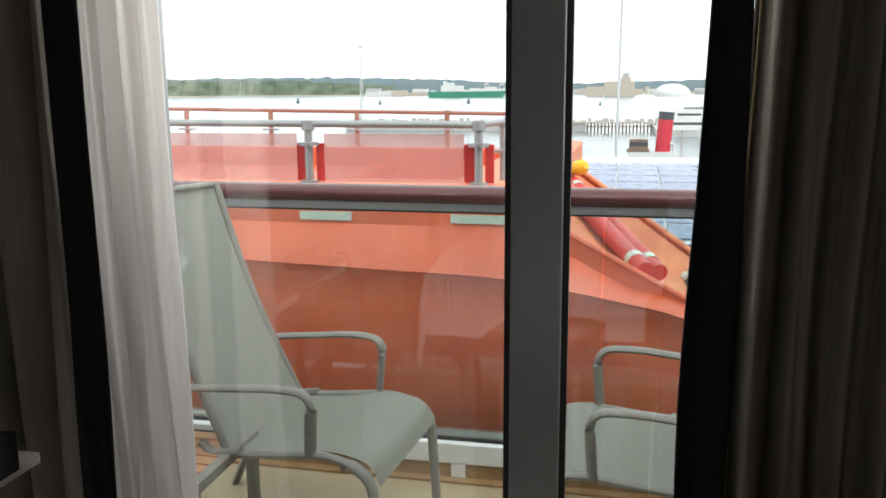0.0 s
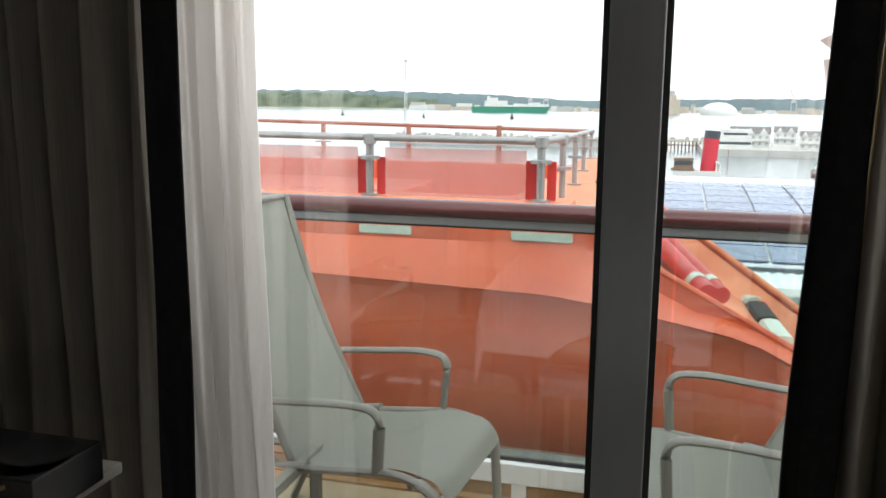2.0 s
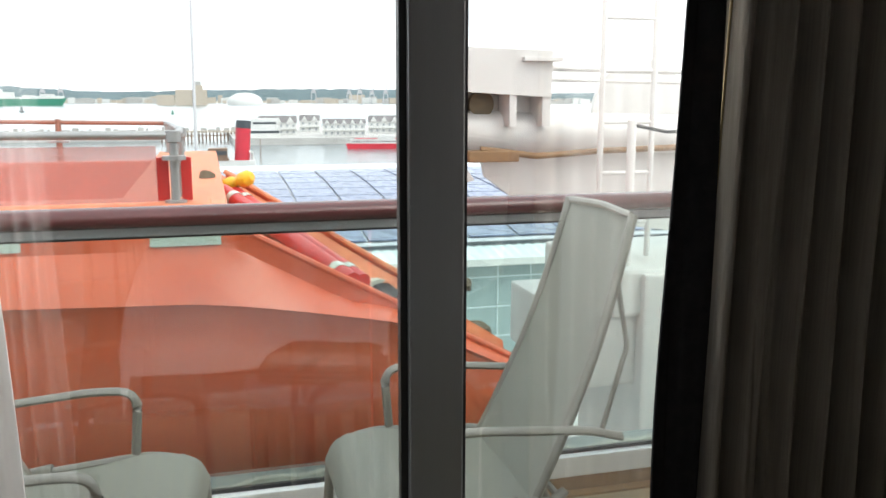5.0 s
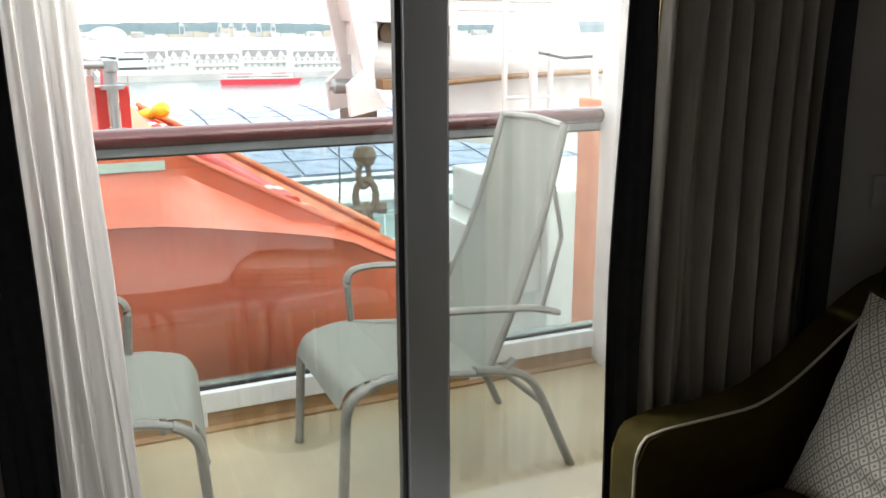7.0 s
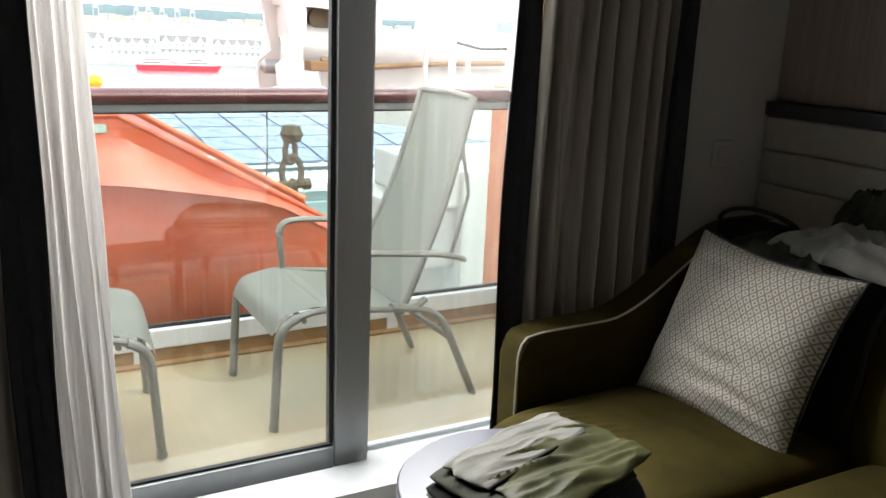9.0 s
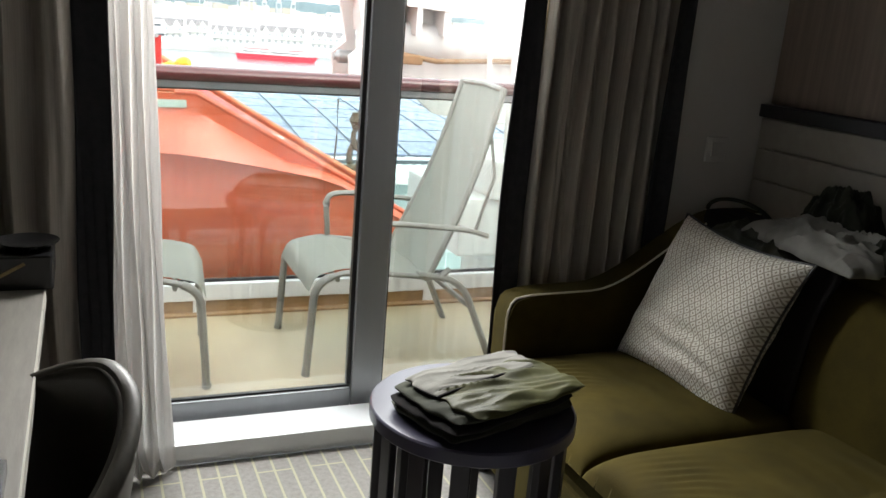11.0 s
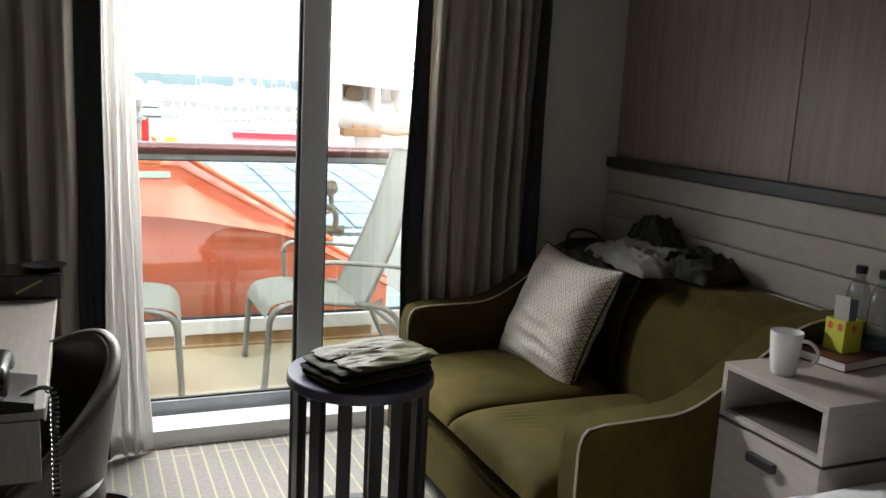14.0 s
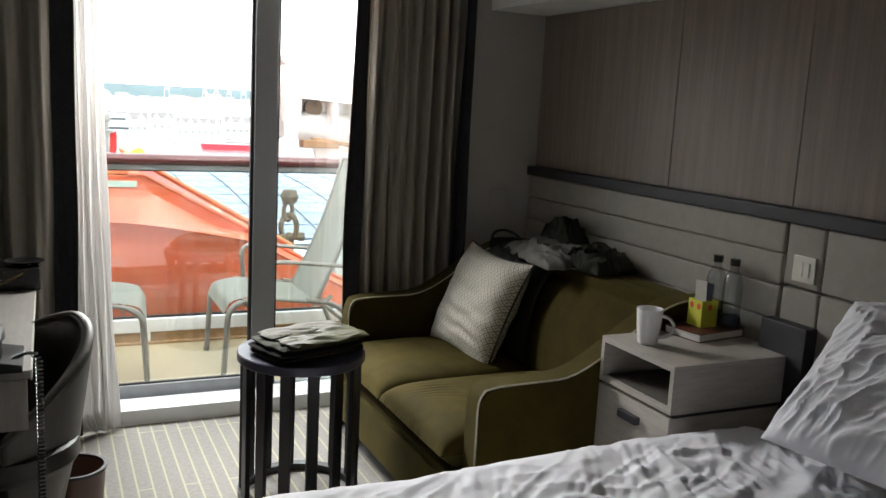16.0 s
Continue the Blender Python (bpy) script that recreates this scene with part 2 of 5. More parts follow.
M["bin"] = mat("brown_bin", (0.10, 0.05, 0.035), 0.4)
M["switch"] = mat("ivory_plastic", (0.66, 0.64, 0.58), 0.3, var=0.02)

M["veneer_panel"] = mat("taupe_veneer_panel", (0.205, 0.165, 0.137), 0.5, var=0.22, scale=5, stretch=(7, 7, 0.35), bump=0.15, bscale=40, per_object=0.09)

# carpet: grey pile with pale yellow stepped lines
M["carpet"] = mat("carpet", (0.27, 0.26, 0.245), 0.95, var=0.15, scale=60, bump=0.8, bscale=500, spec=0.1)
nt, b = nodes_of(M["carpet"])
tc, mp, br, mx = nt.nodes.new("ShaderNodeTexCoord"), nt.nodes.new("ShaderNodeMapping"), nt.nodes.new("ShaderNodeTexBrick"), nt.nodes.new("ShaderNodeMixRGB")
mp.inputs["Rotation"].default_value = (0, 0, radians(90))
br.inputs["Scale"].default_value, br.inputs["Brick Width"].default_value, br.inputs["Row Height"].default_value = 1.0, 0.95, 0.058
br.inputs["Mortar Size"].default_value, br.inputs["Mortar Smooth"].default_value = 0.0045, 0.3
br.offset, br.offset_frequency, br.squash, br.squash_frequency = 0.37, 3, 1.0, 2
nt.links.new(tc.outputs["Object"], mp.inputs[0])
nt.links.new(mp.outputs[0], br.inputs["Vector"])
base = b.inputs["Base Color"].links[0].from_socket
nt.links.new(br.outputs["Fac"], mx.inputs[0])
nt.links.new(base, mx.inputs[1])
mx.inputs[2].default_value = (0.42, 0.40, 0.29, 1)
nt.links.new(mx.outputs[0], b.inputs["Base Color"])

# cushion cover: small woven lozenges, outlined, with a dot in each
M["cushion"] = mat("patterned_cushion", (0.70, 0.67, 0.60), 0.9, var=0.06, scale=14, bump=0.25, bscale=500, spec=0.1)
nt, b = nodes_of(M["cushion"])


def math_node(nt, op, a, c=None):
    n_ = nt.nodes.new("ShaderNodeMath")
    n_.operation = op
    for k, v in enumerate((a, c)):
        if v is None:
            continue
        if isinstance(v, (int, float)):
            n_.inputs[k].default_value = v
        else:
            nt.links.new(v, n_.inputs[k])
    return n_.outputs[0]


tc, sx, mx = nt.nodes.new("ShaderNodeTexCoord"), nt.nodes.new("ShaderNodeSeparateXYZ"), nt.nodes.new("ShaderNodeMixRGB")
nt.links.new(tc.outputs["Object"], sx.inputs[0])
along, across = math_node(nt, "DIVIDE", sx.outputs[0], 0.024), math_node(nt, "DIVIDE", sx.outputs[1], 0.030)
cells = []
for op in ("ADD", "SUBTRACT"):
    fr_ = math_node(nt, "FRACT", math_node(nt, op, across, along))
    cells.append(math_node(nt, "ABSOLUTE", math_node(nt, "SUBTRACT", fr_, 0.5)))
far_ = math_node(nt, "MAXIMUM", cells[0], cells[1])
line_ = math_node(nt, "GREATER_THAN", far_, 0.40)
dot_ = math_node(nt, "LESS_THAN", far_, 0.15)
both_ = math_node(nt, "MULTIPLY", math_node(nt, "ADD", line_, dot_), 0.85)
base = b.inputs["Base Color"].links[0].from_socket
nt.links.new(both_, mx.inputs[0])
nt.links.new(base, mx.inputs[1])
mx.inputs[2].default_value = (0.27, 0.235, 0.185, 1)
nt.links.new(mx.outputs[0], b.inputs["Base Color"])


# ---- mesh helpers ----
def part(name, bm, material, parent=None, label="", smooth=False):
    me = bpy.data.meshes.new(name)
    bmesh.ops.recalc_face_normals(bm, faces=bm.faces)
    if smooth:
        for f in bm.faces:
            f.smooth = True
    bm.to_mesh(me)
    bm.free()
    if smooth:
        me.set_sharp_from_angle(angle=radians(42))
    me.materials.append(material)
    ob = new(name, me)
    if parent is not None:
        ob.parent = parent
    if label:
        ob["label"] = label
    return ob


def thing(name, label, category, at=(0, 0, 0), group="", kind=""):
    ob = new(name)
    ob.location = at
    ob.empty_display_size = 0.05
    return tagged(ob, label, category, group, kind)


def box(x0, x1, y0, y1, z0, z1, bevel=0.0, seg=2):
    bm = bmesh.new()
    bmesh.ops.create_cube(bm, size=1.0, matrix=Matrix.LocRotScale(((x0 + x1) / 2, (y0 + y1) / 2, (z0 + z1) / 2), None, (abs(x1 - x0), abs(y1 - y0), abs(z1 - z0))))
    if bevel:
        bmesh.ops.bevel(bm, geom=bm.edges[:], offset=bevel, segments=seg, profile=0.6, affect="EDGES")
    return bm


def join(*bms):
    out = bms[0]
    for o in bms[1:]:
        me = bpy.data.meshes.new("tmp")
        o.to_mesh(me)
        o.free()
        out.from_mesh(me)
        bpy.data.meshes.remove(me)
    return out


def moved(bm, m):
    bmesh.ops.transform(bm, matrix=m, verts=bm.verts)
    return bm


def rounded(points, r, n=5):
    """A polyline with its inner corners rounded off."""
    pts = [Vector(p) for p in points]
    out = [pts[0]]
    for a, b_, c in zip(pts, pts[1:], pts[2:]):
        d1, d2 = (a - b_), (c - b_)
        k = min(r, d1.length * 0.49, d2.length * 0.49)
        p, q = b_ + d1.normalized() * k, b_ + d2.normalized() * k
        for i in range(n + 1):
            u = i / n
            out.append(p * (1 - u) ** 2 + b_ * 2 * u * (1 - u) + q * u ** 2)
    out.append(pts[-1])
    return out


def tube(points, rw, rh=None, seg=10, up=(0, 0, 1), caps=True):
    rh = rh or rw
    pts = [Vector(p) for p in points]
    bm = bmesh.new()
    rings = []
    for i, p in enumerate(pts):
        d = (pts[min(i + 1, len(pts) - 1)] - pts[max(i - 1, 0)]).normalized()
        side = d.cross(Vector(up))
        if side.length < 1e-3:
            side = d.cross(Vector((1, 0.01, 0)))
        side.normalize()
        nrm = side.cross(d).normalized()
        rings.append([bm.verts.new(p + side * (rw * math.cos(2 * math.pi * k / seg)) + nrm * (rh * math.sin(2 * math.pi * k / seg))) for k in range(seg)])
    for r0, r1 in zip(rings, rings[1:]):
        for k in range(seg):
            bm.faces.new((r0[k], r0[(k + 1) % seg], r1[(k + 1) % seg], r1[k]))
    if caps:
        bm.faces.new(rings[0])
        bm.faces.new(rings[-1])
    return bm


def lathe(profile, seg=32, at=(0, 0, 0)):
    bm = bmesh.new()
    rings = []
    for r, z in profile:
        rings.append([bm.verts.new((at[0] + max(r, 1e-4) * math.cos(2 * math.pi * k / seg), at[1] + max(r, 1e-4) * math.sin(2 * math.pi * k / seg), at[2] + z)) for k in range(seg)])
    for r0, r1 in zip(rings, rings[1:]):
        for k in range(seg):
            bm.faces.new((r0[k], r0[(k + 1) % seg], r1[(k + 1) % seg], r1[k]))
    bmesh.ops.remove_doubles(bm, verts=bm.verts, dist=2e-4)
    return bm


def sheet(fn, nu, nv):
    bm = bmesh.new()
    uv = bm.loops.layers.uv.new("UVMap")
    g = [[bm.verts.new(fn(i / nu, j / nv)) for j in range(nv + 1)] for i in range(nu + 1)]
    for i in range(nu):
        for j in range(nv):
            f = bm.faces.new((g[i][j], g[i + 1][j], g[i + 1][j + 1], g[i][j + 1]))
            for lp, (a, c) in zip(f.loops, ((i, j), (i + 1, j), (i + 1, j + 1), (i, j + 1))):
                lp[uv].uv = (a / nu, c / nv)
    return bm


def extrude_profile(pts, y0, y1, axis="y"):
    """A closed outline in x and z, drawn out along y (or outline in y and z along x)."""
    bm = bmesh.new()
    def at(p, d):
        return (p[0], d, p[1]) if axis == "y" else ((d, p[0], p[1]) if axis == "x" else (p[0], p[1], d))
    a = [bm.verts.new(at(p, y0)) for p in pts]
    c = [bm.verts.new(at(p, y1)) for p in pts]
    n = len(pts)
    bm.faces.new(a)
    bm.faces.new(c)
    for i in range(n):
        bm.faces.new((a[i], a[(i + 1) % n], c[(i + 1) % n], c[i]))
    return bm


def solid(ob, t, bevel=0.0):
    md = ob.modifiers.new("solid", "SOLIDIFY")
    md.thickness, md.offset = t, 0.0
    return ob


def structure(name, bm, material, label="", smooth=False, category=""):
    return tagged(part(name, bm, material, None, label, smooth), label, category, "", "structure")


# ---- cabin shell ----
CEIL = 2.12
structure("floor", box(-1.95, 1.42, -3.6, 2.0, -0.12, 0.0), M["carpet"], "grey carpet with pale yellow stepped lines", category="carpet")
structure("ceiling", box(-1.95, 1.42, -3.6, 2.35, CEIL, CEIL + 0.12), M["ceil"], "plain off-white ceiling panel", category="ceiling")
structure("wall_east", box(1.31, 1.42, -3.6, 1.825, 0, CEIL), M["wood_wall"], "taupe wood veneer wall behind sofa and bed", category="wall")
structure("wall_window_right", box(0.915, 1.42, 1.826, 2.35, 0, CEIL), M["wall"], "plain grey-beige painted wall beside the window", category="wall")
structure("wall_window_left", box(-1.95, -1.02, 2.10, 2.35, 0, CEIL), M["wall"], "plain grey-beige painted wall beside the window", category="wall")
structure("wall_west", box(-2.05, -1.95, -3.6, 2.35, 0, CEIL), M["wall"], "plain painted cabin wall", category="wall")
structure("wall_south", box(-2.05, 1.42, -3.7, -3.6, 0, CEIL), M["wall"], "plain painted cabin wall", category="wall")
structure("soffit", box(0.99, 1.309, -3.6, 1.824, 2.0, CEIL - 0.002), M["ceil"], "white boxed soffit above the headboard wall", category="soffit")
# veneer panels with thin joints
for k, (a, c) in enumerate(((0.7765, 1.822), (0.1295, 0.7735), (-0.565, 0.1265), (-1.45, -0.568), (-2.35, -1.453))):
    p = part("wall_panel", box(1.296, 1.3095, a, c, 1.252, 1.998, 0.0015, 1), M["veneer_panel"], bpy.data.objects["wall_east"])

# ---- window ----
win = thing("window_1", "tall sliding glass balcony door in a grey aluminium frame", "window", (0, 2.2, 0), kind="structure")
W = lambda bm: moved(bm, Matrix.Translation((0, -2.2, 0)))
part("sill", W(join(box(-1.02, 0.97, 2.0, 2.17, 0.0, 0.072, 0.004), box(-1.02, 0.97, 2.17, 2.32, -0.04, 0.05, 0.003))), M["alu_white"], win, "white metal door threshold step")
part("post", W(box(-0.068, 0.046, 2.205, 2.285, 0.05, CEIL, 0.004)), M["alu"], win, "grey aluminium post")
door = part("door_frame", W(join(box(-0.93, -0.074, 2.20, 2.245, 0.05, 0.124, 0.004), box(-0.985, -0.90, 2.20, 2.245, 0.05, CEIL, 0.004), box(-0.9, -0.074, 2.20, 2.245, CEIL - 0.06, CEIL, 0.004))), M["alu"], win, "grey sliding door frame")
part("gasket", W(join(box(-0.90, -0.074, 2.214, 2.232, 0.1235, 0.131), box(-0.083, -0.0675, 2.222, 2.246, 0.129, CEIL - 0.05), box(0.045, 0.060, 2.236, 2.262, 0.06, CEIL - 0.04))), M["gasket"], win, "black rubber gasket")
g = part("pane", W(box(-0.90, -0.081, 2.219, 2.226, 0.13, CEIL - 0.05)), M["glass"], win, "clear glass pane")
g.visible_shadow = False
g = part("pane", W(box(0.055, 0.97, 2.246, 2.253, 0.055, CEIL - 0.04)), M["glass"], win, "clear glass pane")
g.visible_shadow = False
part("handle", W(tube(rounded([(-0.925, 2.2, 1.30), (-0.925, 2.13, 1.30), (-0.925, 2.13, 1.07), (-0.925, 2.2, 1.07)], 0.03), 0.012)), M["alu_white"], win, "pale D-shaped pull handle", True)
part("track", W(box(-0.98, 0.97, 2.262, 2.272, 0.05, 0.066)), M["alu"], win)


# ---- curtains ----
def pleats(x0, x1, yc, amp, n, seed, z0, z1, sway=0.0, nu=150, nv=24, lean=0.0, slant=0.0, flare=0.0):
    rnd = random.Random(seed)
    ph = [rnd.uniform(0, 6.28) for _ in range(6)]
    def fn(u, v):
        z = z0 + (z1 - z0) * v
        w = 0.75 + 0.25 * math.sin(9 * u + ph[0]) + 0.12 * (1 - v)
        uu = u + 0.010 * math.sin(6.28 * (2.3 * u + 0.7 * v) + ph[1])
        y = yc + slant * u + amp * w * math.sin(2 * math.pi * n * uu + 0.5 * math.sin(3 * u + ph[2])) + 0.25 * amp * math.sin(2 * math.pi * (2.1 * n) * u + ph[3] + 2 * v)
        x = x0 + (x1 - x0) * u + sway * (1 - u) * math.exp(-((v - 0.5) / 0.25) ** 2) + lean * v * (1 - u) + flare * u * (1 - v) ** 2 + 0.006 * math.sin(14 * v + ph[4] + 20 * u) * (1 - v)
        return (x, y, z)
    return sheet(fn, nu, nv)


cur = thing("curtain", "drawn-back taupe curtain with a black edge band", "curtain", (0.6, 1.86, 0.0), "curtains")
T = Matrix.Translation((-0.6, -1.86, 0))
solid(part("drape", moved(pleats(0.368, 0.905, 1.875, 0.044, 8.0, 3, 0.02, CEIL - 0.03, -0.015, 220, lean=0.02), T), M["curtain"], cur, "taupe woven drape", True), 0.004)
solid(part("edge_band", moved(pleats(0.284, 0.372, 1.852, 0.010, 0.8, 5, 0.02, CEIL - 0.03, -0.014, 24, lean=0.035), T), M["band"], cur, "black fabric edge band", True), 0.005)
solid(part("edge_band", moved(pleats(0.838, 0.902, 1.815, 0.012, 0.7, 6, 0.02, CEIL - 0.03, -0.02, 20, lean=0.02), T), M["band"], cur, "black fabric edge band", True), 0.005)
part("piping", moved(tube([(0.372 + 0.02 * (z / CEIL) - 0.012 * math.exp(-((z / CEIL - 0.5) / 0.25) ** 2), 1.848, z) for z in [0.03 + 0.1 * k for k in range(21)]], 0.0025, seg=6), T), M["gold_thread"], cur, "ochre piping", True)
cur2 = thing("curtain", "drawn-back taupe curtain with a black edge band", "curtain", (-1.3, 1.86, 0.0), "curtains")
T = Matrix.Translation((1.3, -1.86, 0))
solid(part("drape", moved(pleats(-1.85, -0.947, 1.965, 0.042, 9.5, 8, 0.02, CEIL - 0.03, 0, 220), T), M["curtain"], cur2, "taupe woven drape", True), 0.004)
solid(part("edge_band", moved(pleats(-0.967, -0.878, 1.895, 0.012, 0.8, 9, 0.02, CEIL - 0.03, 0, 24), T), M["band"], cur2, "black fabric edge band", True), 0.005)
sh = thing("sheer_curtain", "gathered white sheer curtain hanging beside the door", "curtain", (-0.85, 1.93, 0.0), "sheer curtains")
T = Matrix.Translation((0.85, -1.93, 0))
solid(part("voile", moved(pleats(-0.900, -0.765, 1.905, 0.024, 4.2, 12, 0.02, CEIL - 0.03, 0.0, 130, 24, -0.015, 0.062, 0.055), T), M["sheer"], sh, smooth=True), 0.002)
part("hem", moved(pleats(-0.900, -0.765, 1.902, 0.0245, 4.2, 12, 0.018, 0.10, 0.0, 130, 3, 0, 0.062, 0.055), T), M["sheer"], sh, smooth=True)
sh2 = thing("sheer_curtain", "gathered white sheer curtain behind the heavy drape", "curtain", (0.65, 1.97, 0.0), "sheer curtains")
T = Matrix.Translation((-0.65, -1.97, 0))
solid(part("voile", moved(pleats(0.40, 0.905, 1.962, 0.022, 9, 21, 0.09, CEIL - 0.03, 0.0, 160), T), M["sheer"], sh2, smooth=True), 0.002)

# ---- balcony ----
DECK = -0.04
structure("balcony_floor", box(-3.2, 3.2, 2.32, 3.70, -0.16, DECK), M["deck"], "cream vinyl balcony deck", category="deck")
rail = thing("balcony_railing", "glass balcony railing with a varnished mahogany handrail", "railing", (0, 3.55, DECK), kind="structure")
R = lambda bm: moved(bm, Matrix.Translation((0, -3.55, -DECK)))
part("handrail", R(tube([(-3.2 + 0.4 * k, 3.545, 1.115) for k in range(17)], 0.058, 0.036, 16)), M["rail_wood"], rail, "glossy mahogany handrail", True)
part("top_channel", R(box(-3.2, 3.2, 3.525, 3.565, 1.052, 1.088, 0.004)), M["alu"], rail, "grey metal channel")
part("bottom_channel", R(box(-3.2, 3.2, 3.505, 3.585, 0.03, 0.115, 0.006)), M["alu_white"], rail, "white painted lower rail")
part("seal", R(join(box(-3.2, 3.2, 3.537, 3.553, 0.115, 0.13), box(-3.2, 3.2, 3.537, 3.553, 1.044, 1.052))), M["gasket"], rail, "black glazing seal")
for a, c in ((-3.2, -1.392), (-1.388, 0.098), (0.104, 1.596), (1.602, 3.2)):
    g = part("glass_panel", R(box(a, c, 3.540, 3.550, 0.125, 1.046)), M["rail_glass"], rail, "greenish clear glass panel")
    g.visible_shadow = False
part("toe_board", R(join(box(-3.2, 3.2, 3.515, 3.545, DECK, 0.029, 0.002), box(-3.2, 3.2, 3.47, 3.514, DECK, DECK + 0.012, 0.003))), M["brown"], rail, "brown toe board")
for x in (-2.6, -1.4, -0.45, 0.75, 1.95):
    part("foot", R(box(x - 0.03, x + 0.03, 3.508, 3.58, DECK, 0.031, 0.004)), M["alu_white"], rail)
    part("bolt", R(lathe([(0, 0.0), (0.018, 0.0), (0.016, 0.008), (0, 0.011)], 10, (0, 0, 0))), M["alu_white"], rail).matrix_local = pose(x + 0.1, -0.046, 0.075, 90, 0, 0)
structure("balcony_divider", join(box(1.36, 1.45, 3.40, 3.52, DECK, 2.2, 0.006), box(1.39, 1.43, 2.36, 3.40, DECK, 2.2, 0.003)), M["white_paint"], "white balcony divider panel and post", category="partition")


def sling_chair(at, turn):
    """High-backed sling chair; seat front towards -x, feet on z = 0."""
    ch = thing("balcony_chair", "taupe metal high-backed patio chair with grey mesh sling", "chair", at, "balcony chairs")
    w = 0.285
    for s in (-1, 1):
        y = s * w
        fr = rounded([(-0.02, y, 0.0), (0.005, y, 0.405), (0.14, y, 0.452), (0.55, y, 0.405), (0.60, y * 0.98, 0.44)], 0.09, 6)
        part("leg", tube(fr[:9], 0.016, 0.026, 12, (0, 1, 0)), M["chair"], ch, smooth=True)
        part("seat_rail", tube(fr[8:], 0.012, 0.018, 10, (0, 1, 0)), M["chair"], ch, smooth=True)
        part("leg", tube(rounded([(0.45, y, 0.425), (0.66, y * 1.0, 0.39), (0.835, y, 0.0)], 0.12, 6), 0.015, 0.022, 12, (0, 1, 0)), M["chair"], ch, smooth=True)
        part("armrest", tube(rounded([(0.205, y * 1.02, 0.44), (0.190, y * 1.06, 0.650), (0.31, y * 1.08, 0.657), (0.66, y * 1.05, 0.622), (0.76, y * 1.02, 0.59)], 0.10, 7), 0.021, 0.012, 10, (0, 0, 1)), M["chair"], ch, smooth=True)
        part("back_post", tube([(0.50 + 0.31 * t_ + 0.03 * math.sin(math.pi * t_), s * (w - 0.02 - 0.045 * t_), 0.385 + 0.835 * t_) for t_ in [k / 12 for k in range(13)]], 0.013, 0.018, 10, (0, 1, 0)), M["chair"], ch, smooth=True)
        part("recline_bracket", tube([(0.70, y, 0.60), (0.78, y * 0.95, 0.85), (0.76, y * 0.85, 1.02)], 0.008, seg=8), M["chair"], ch, smooth=True)
        part("foot_cap", lathe([(0, 0), (0.019, 0), (0.019, 0.018), (0, 0.018)], 10, (-0.02, y, 0)), M["chair"], ch)
    part("stretcher", tube([(0.705, -w, 0.27), (0.705, w, 0.27)], 0.010, 0.014, 8), M["chair"], ch, smooth=True)
    part("stretcher", tube([(0.10, -w, 0.415), (0.10, w, 0.415)], 0.010, 0.012, 8), M["chair"], ch, smooth=True)
    part("top_bar", tube([(0.81, -0.205, 1.215), (0.825, 0, 1.222), (0.81, 0.205, 1.215)], 0.012, seg=8), M["chair"], ch, smooth=True)
    prof = rounded([(-0.018, 0, 0.365), (0.012, 0, 0.435), (0.14, 0, 0.464), (0.34, 0, 0.428), (0.53, 0, 0.412)], 0.07, 6)
    def seat(u, v):
        p = prof[min(int(u * (len(prof) - 1)), len(prof) - 2)]
        q = prof[min(int(u * (len(prof) - 1)) + 1, len(prof) - 1)]
        f = u * (len(prof) - 1) - min(int(u * (len(prof) - 1)), len(prof) - 2)
        r = p.lerp(q, f)
        yy = -w + 0.012 + (2 * w - 0.024) * v
        return (r.x, yy, r.z - 0.018 * math.sin(math.pi * v) * min(1, u * 2))
    part("seat", sheet(seat, 40, 10), M["sling"], ch, "grey-green mesh sling seat", True)
    def back(u, v):
        hw = w - 0.022 - 0.045 * u
        return (0.497 + 0.31 * u + 0.03 * math.sin(math.pi * u) + 0.025 * math.sin(math.pi * v), -hw + 2 * hw * v, 0.40 + 0.815 * u)
    part("backrest", sheet(back, 24, 10), M["sling"], ch, "grey-green mesh sling back", True)
    ch.matrix_basis = Matrix.Translation(at) @ pose(0, 0, 0, 0, 0, turn)
    return ch


chair_r = sling_chair((-0.095, 2.985, DECK), 0)
chair_l = copy_thing(chair_r, pose(-0.518, 2.95, DECK, 0, 0, 175))
chair_l["label"] = "taupe metal high-backed patio chair beside a small teak table"

st = thing("side_table", "small outdoor side table with teak slats in a grey frame", "table", (-1.22, 2.68, DECK))
part("frame", join(box(-0.20, 0.20, -0.22, -0.18, 0.385, 0.42, 0.004), box(-0.20, 0.20, 0.18, 0.22, 0.385, 0.42, 0.004), box(-0.20, -0.165, -0.18, 0.18, 0.385, 0.42, 0.004), box(0.165, 0.20, -0.18, 0.18, 0.385, 0.42, 0.004)), M["chair"], st)
for k in range(6):
    part("slat", box(-0.16, 0.16, -0.176 + 0.06 * k, -0.124 + 0.06 * k, 0.392, 0.414, 0.003), M["teak"], st, "reddish teak slat")
for x in (-0.18, 0.18):
    for y in (-0.2, 0.2):
        part("leg", box(x - 0.017, x + 0.017, y - 0.017, y + 0.017, 0, 0.385, 0.003), M["chair"], st)

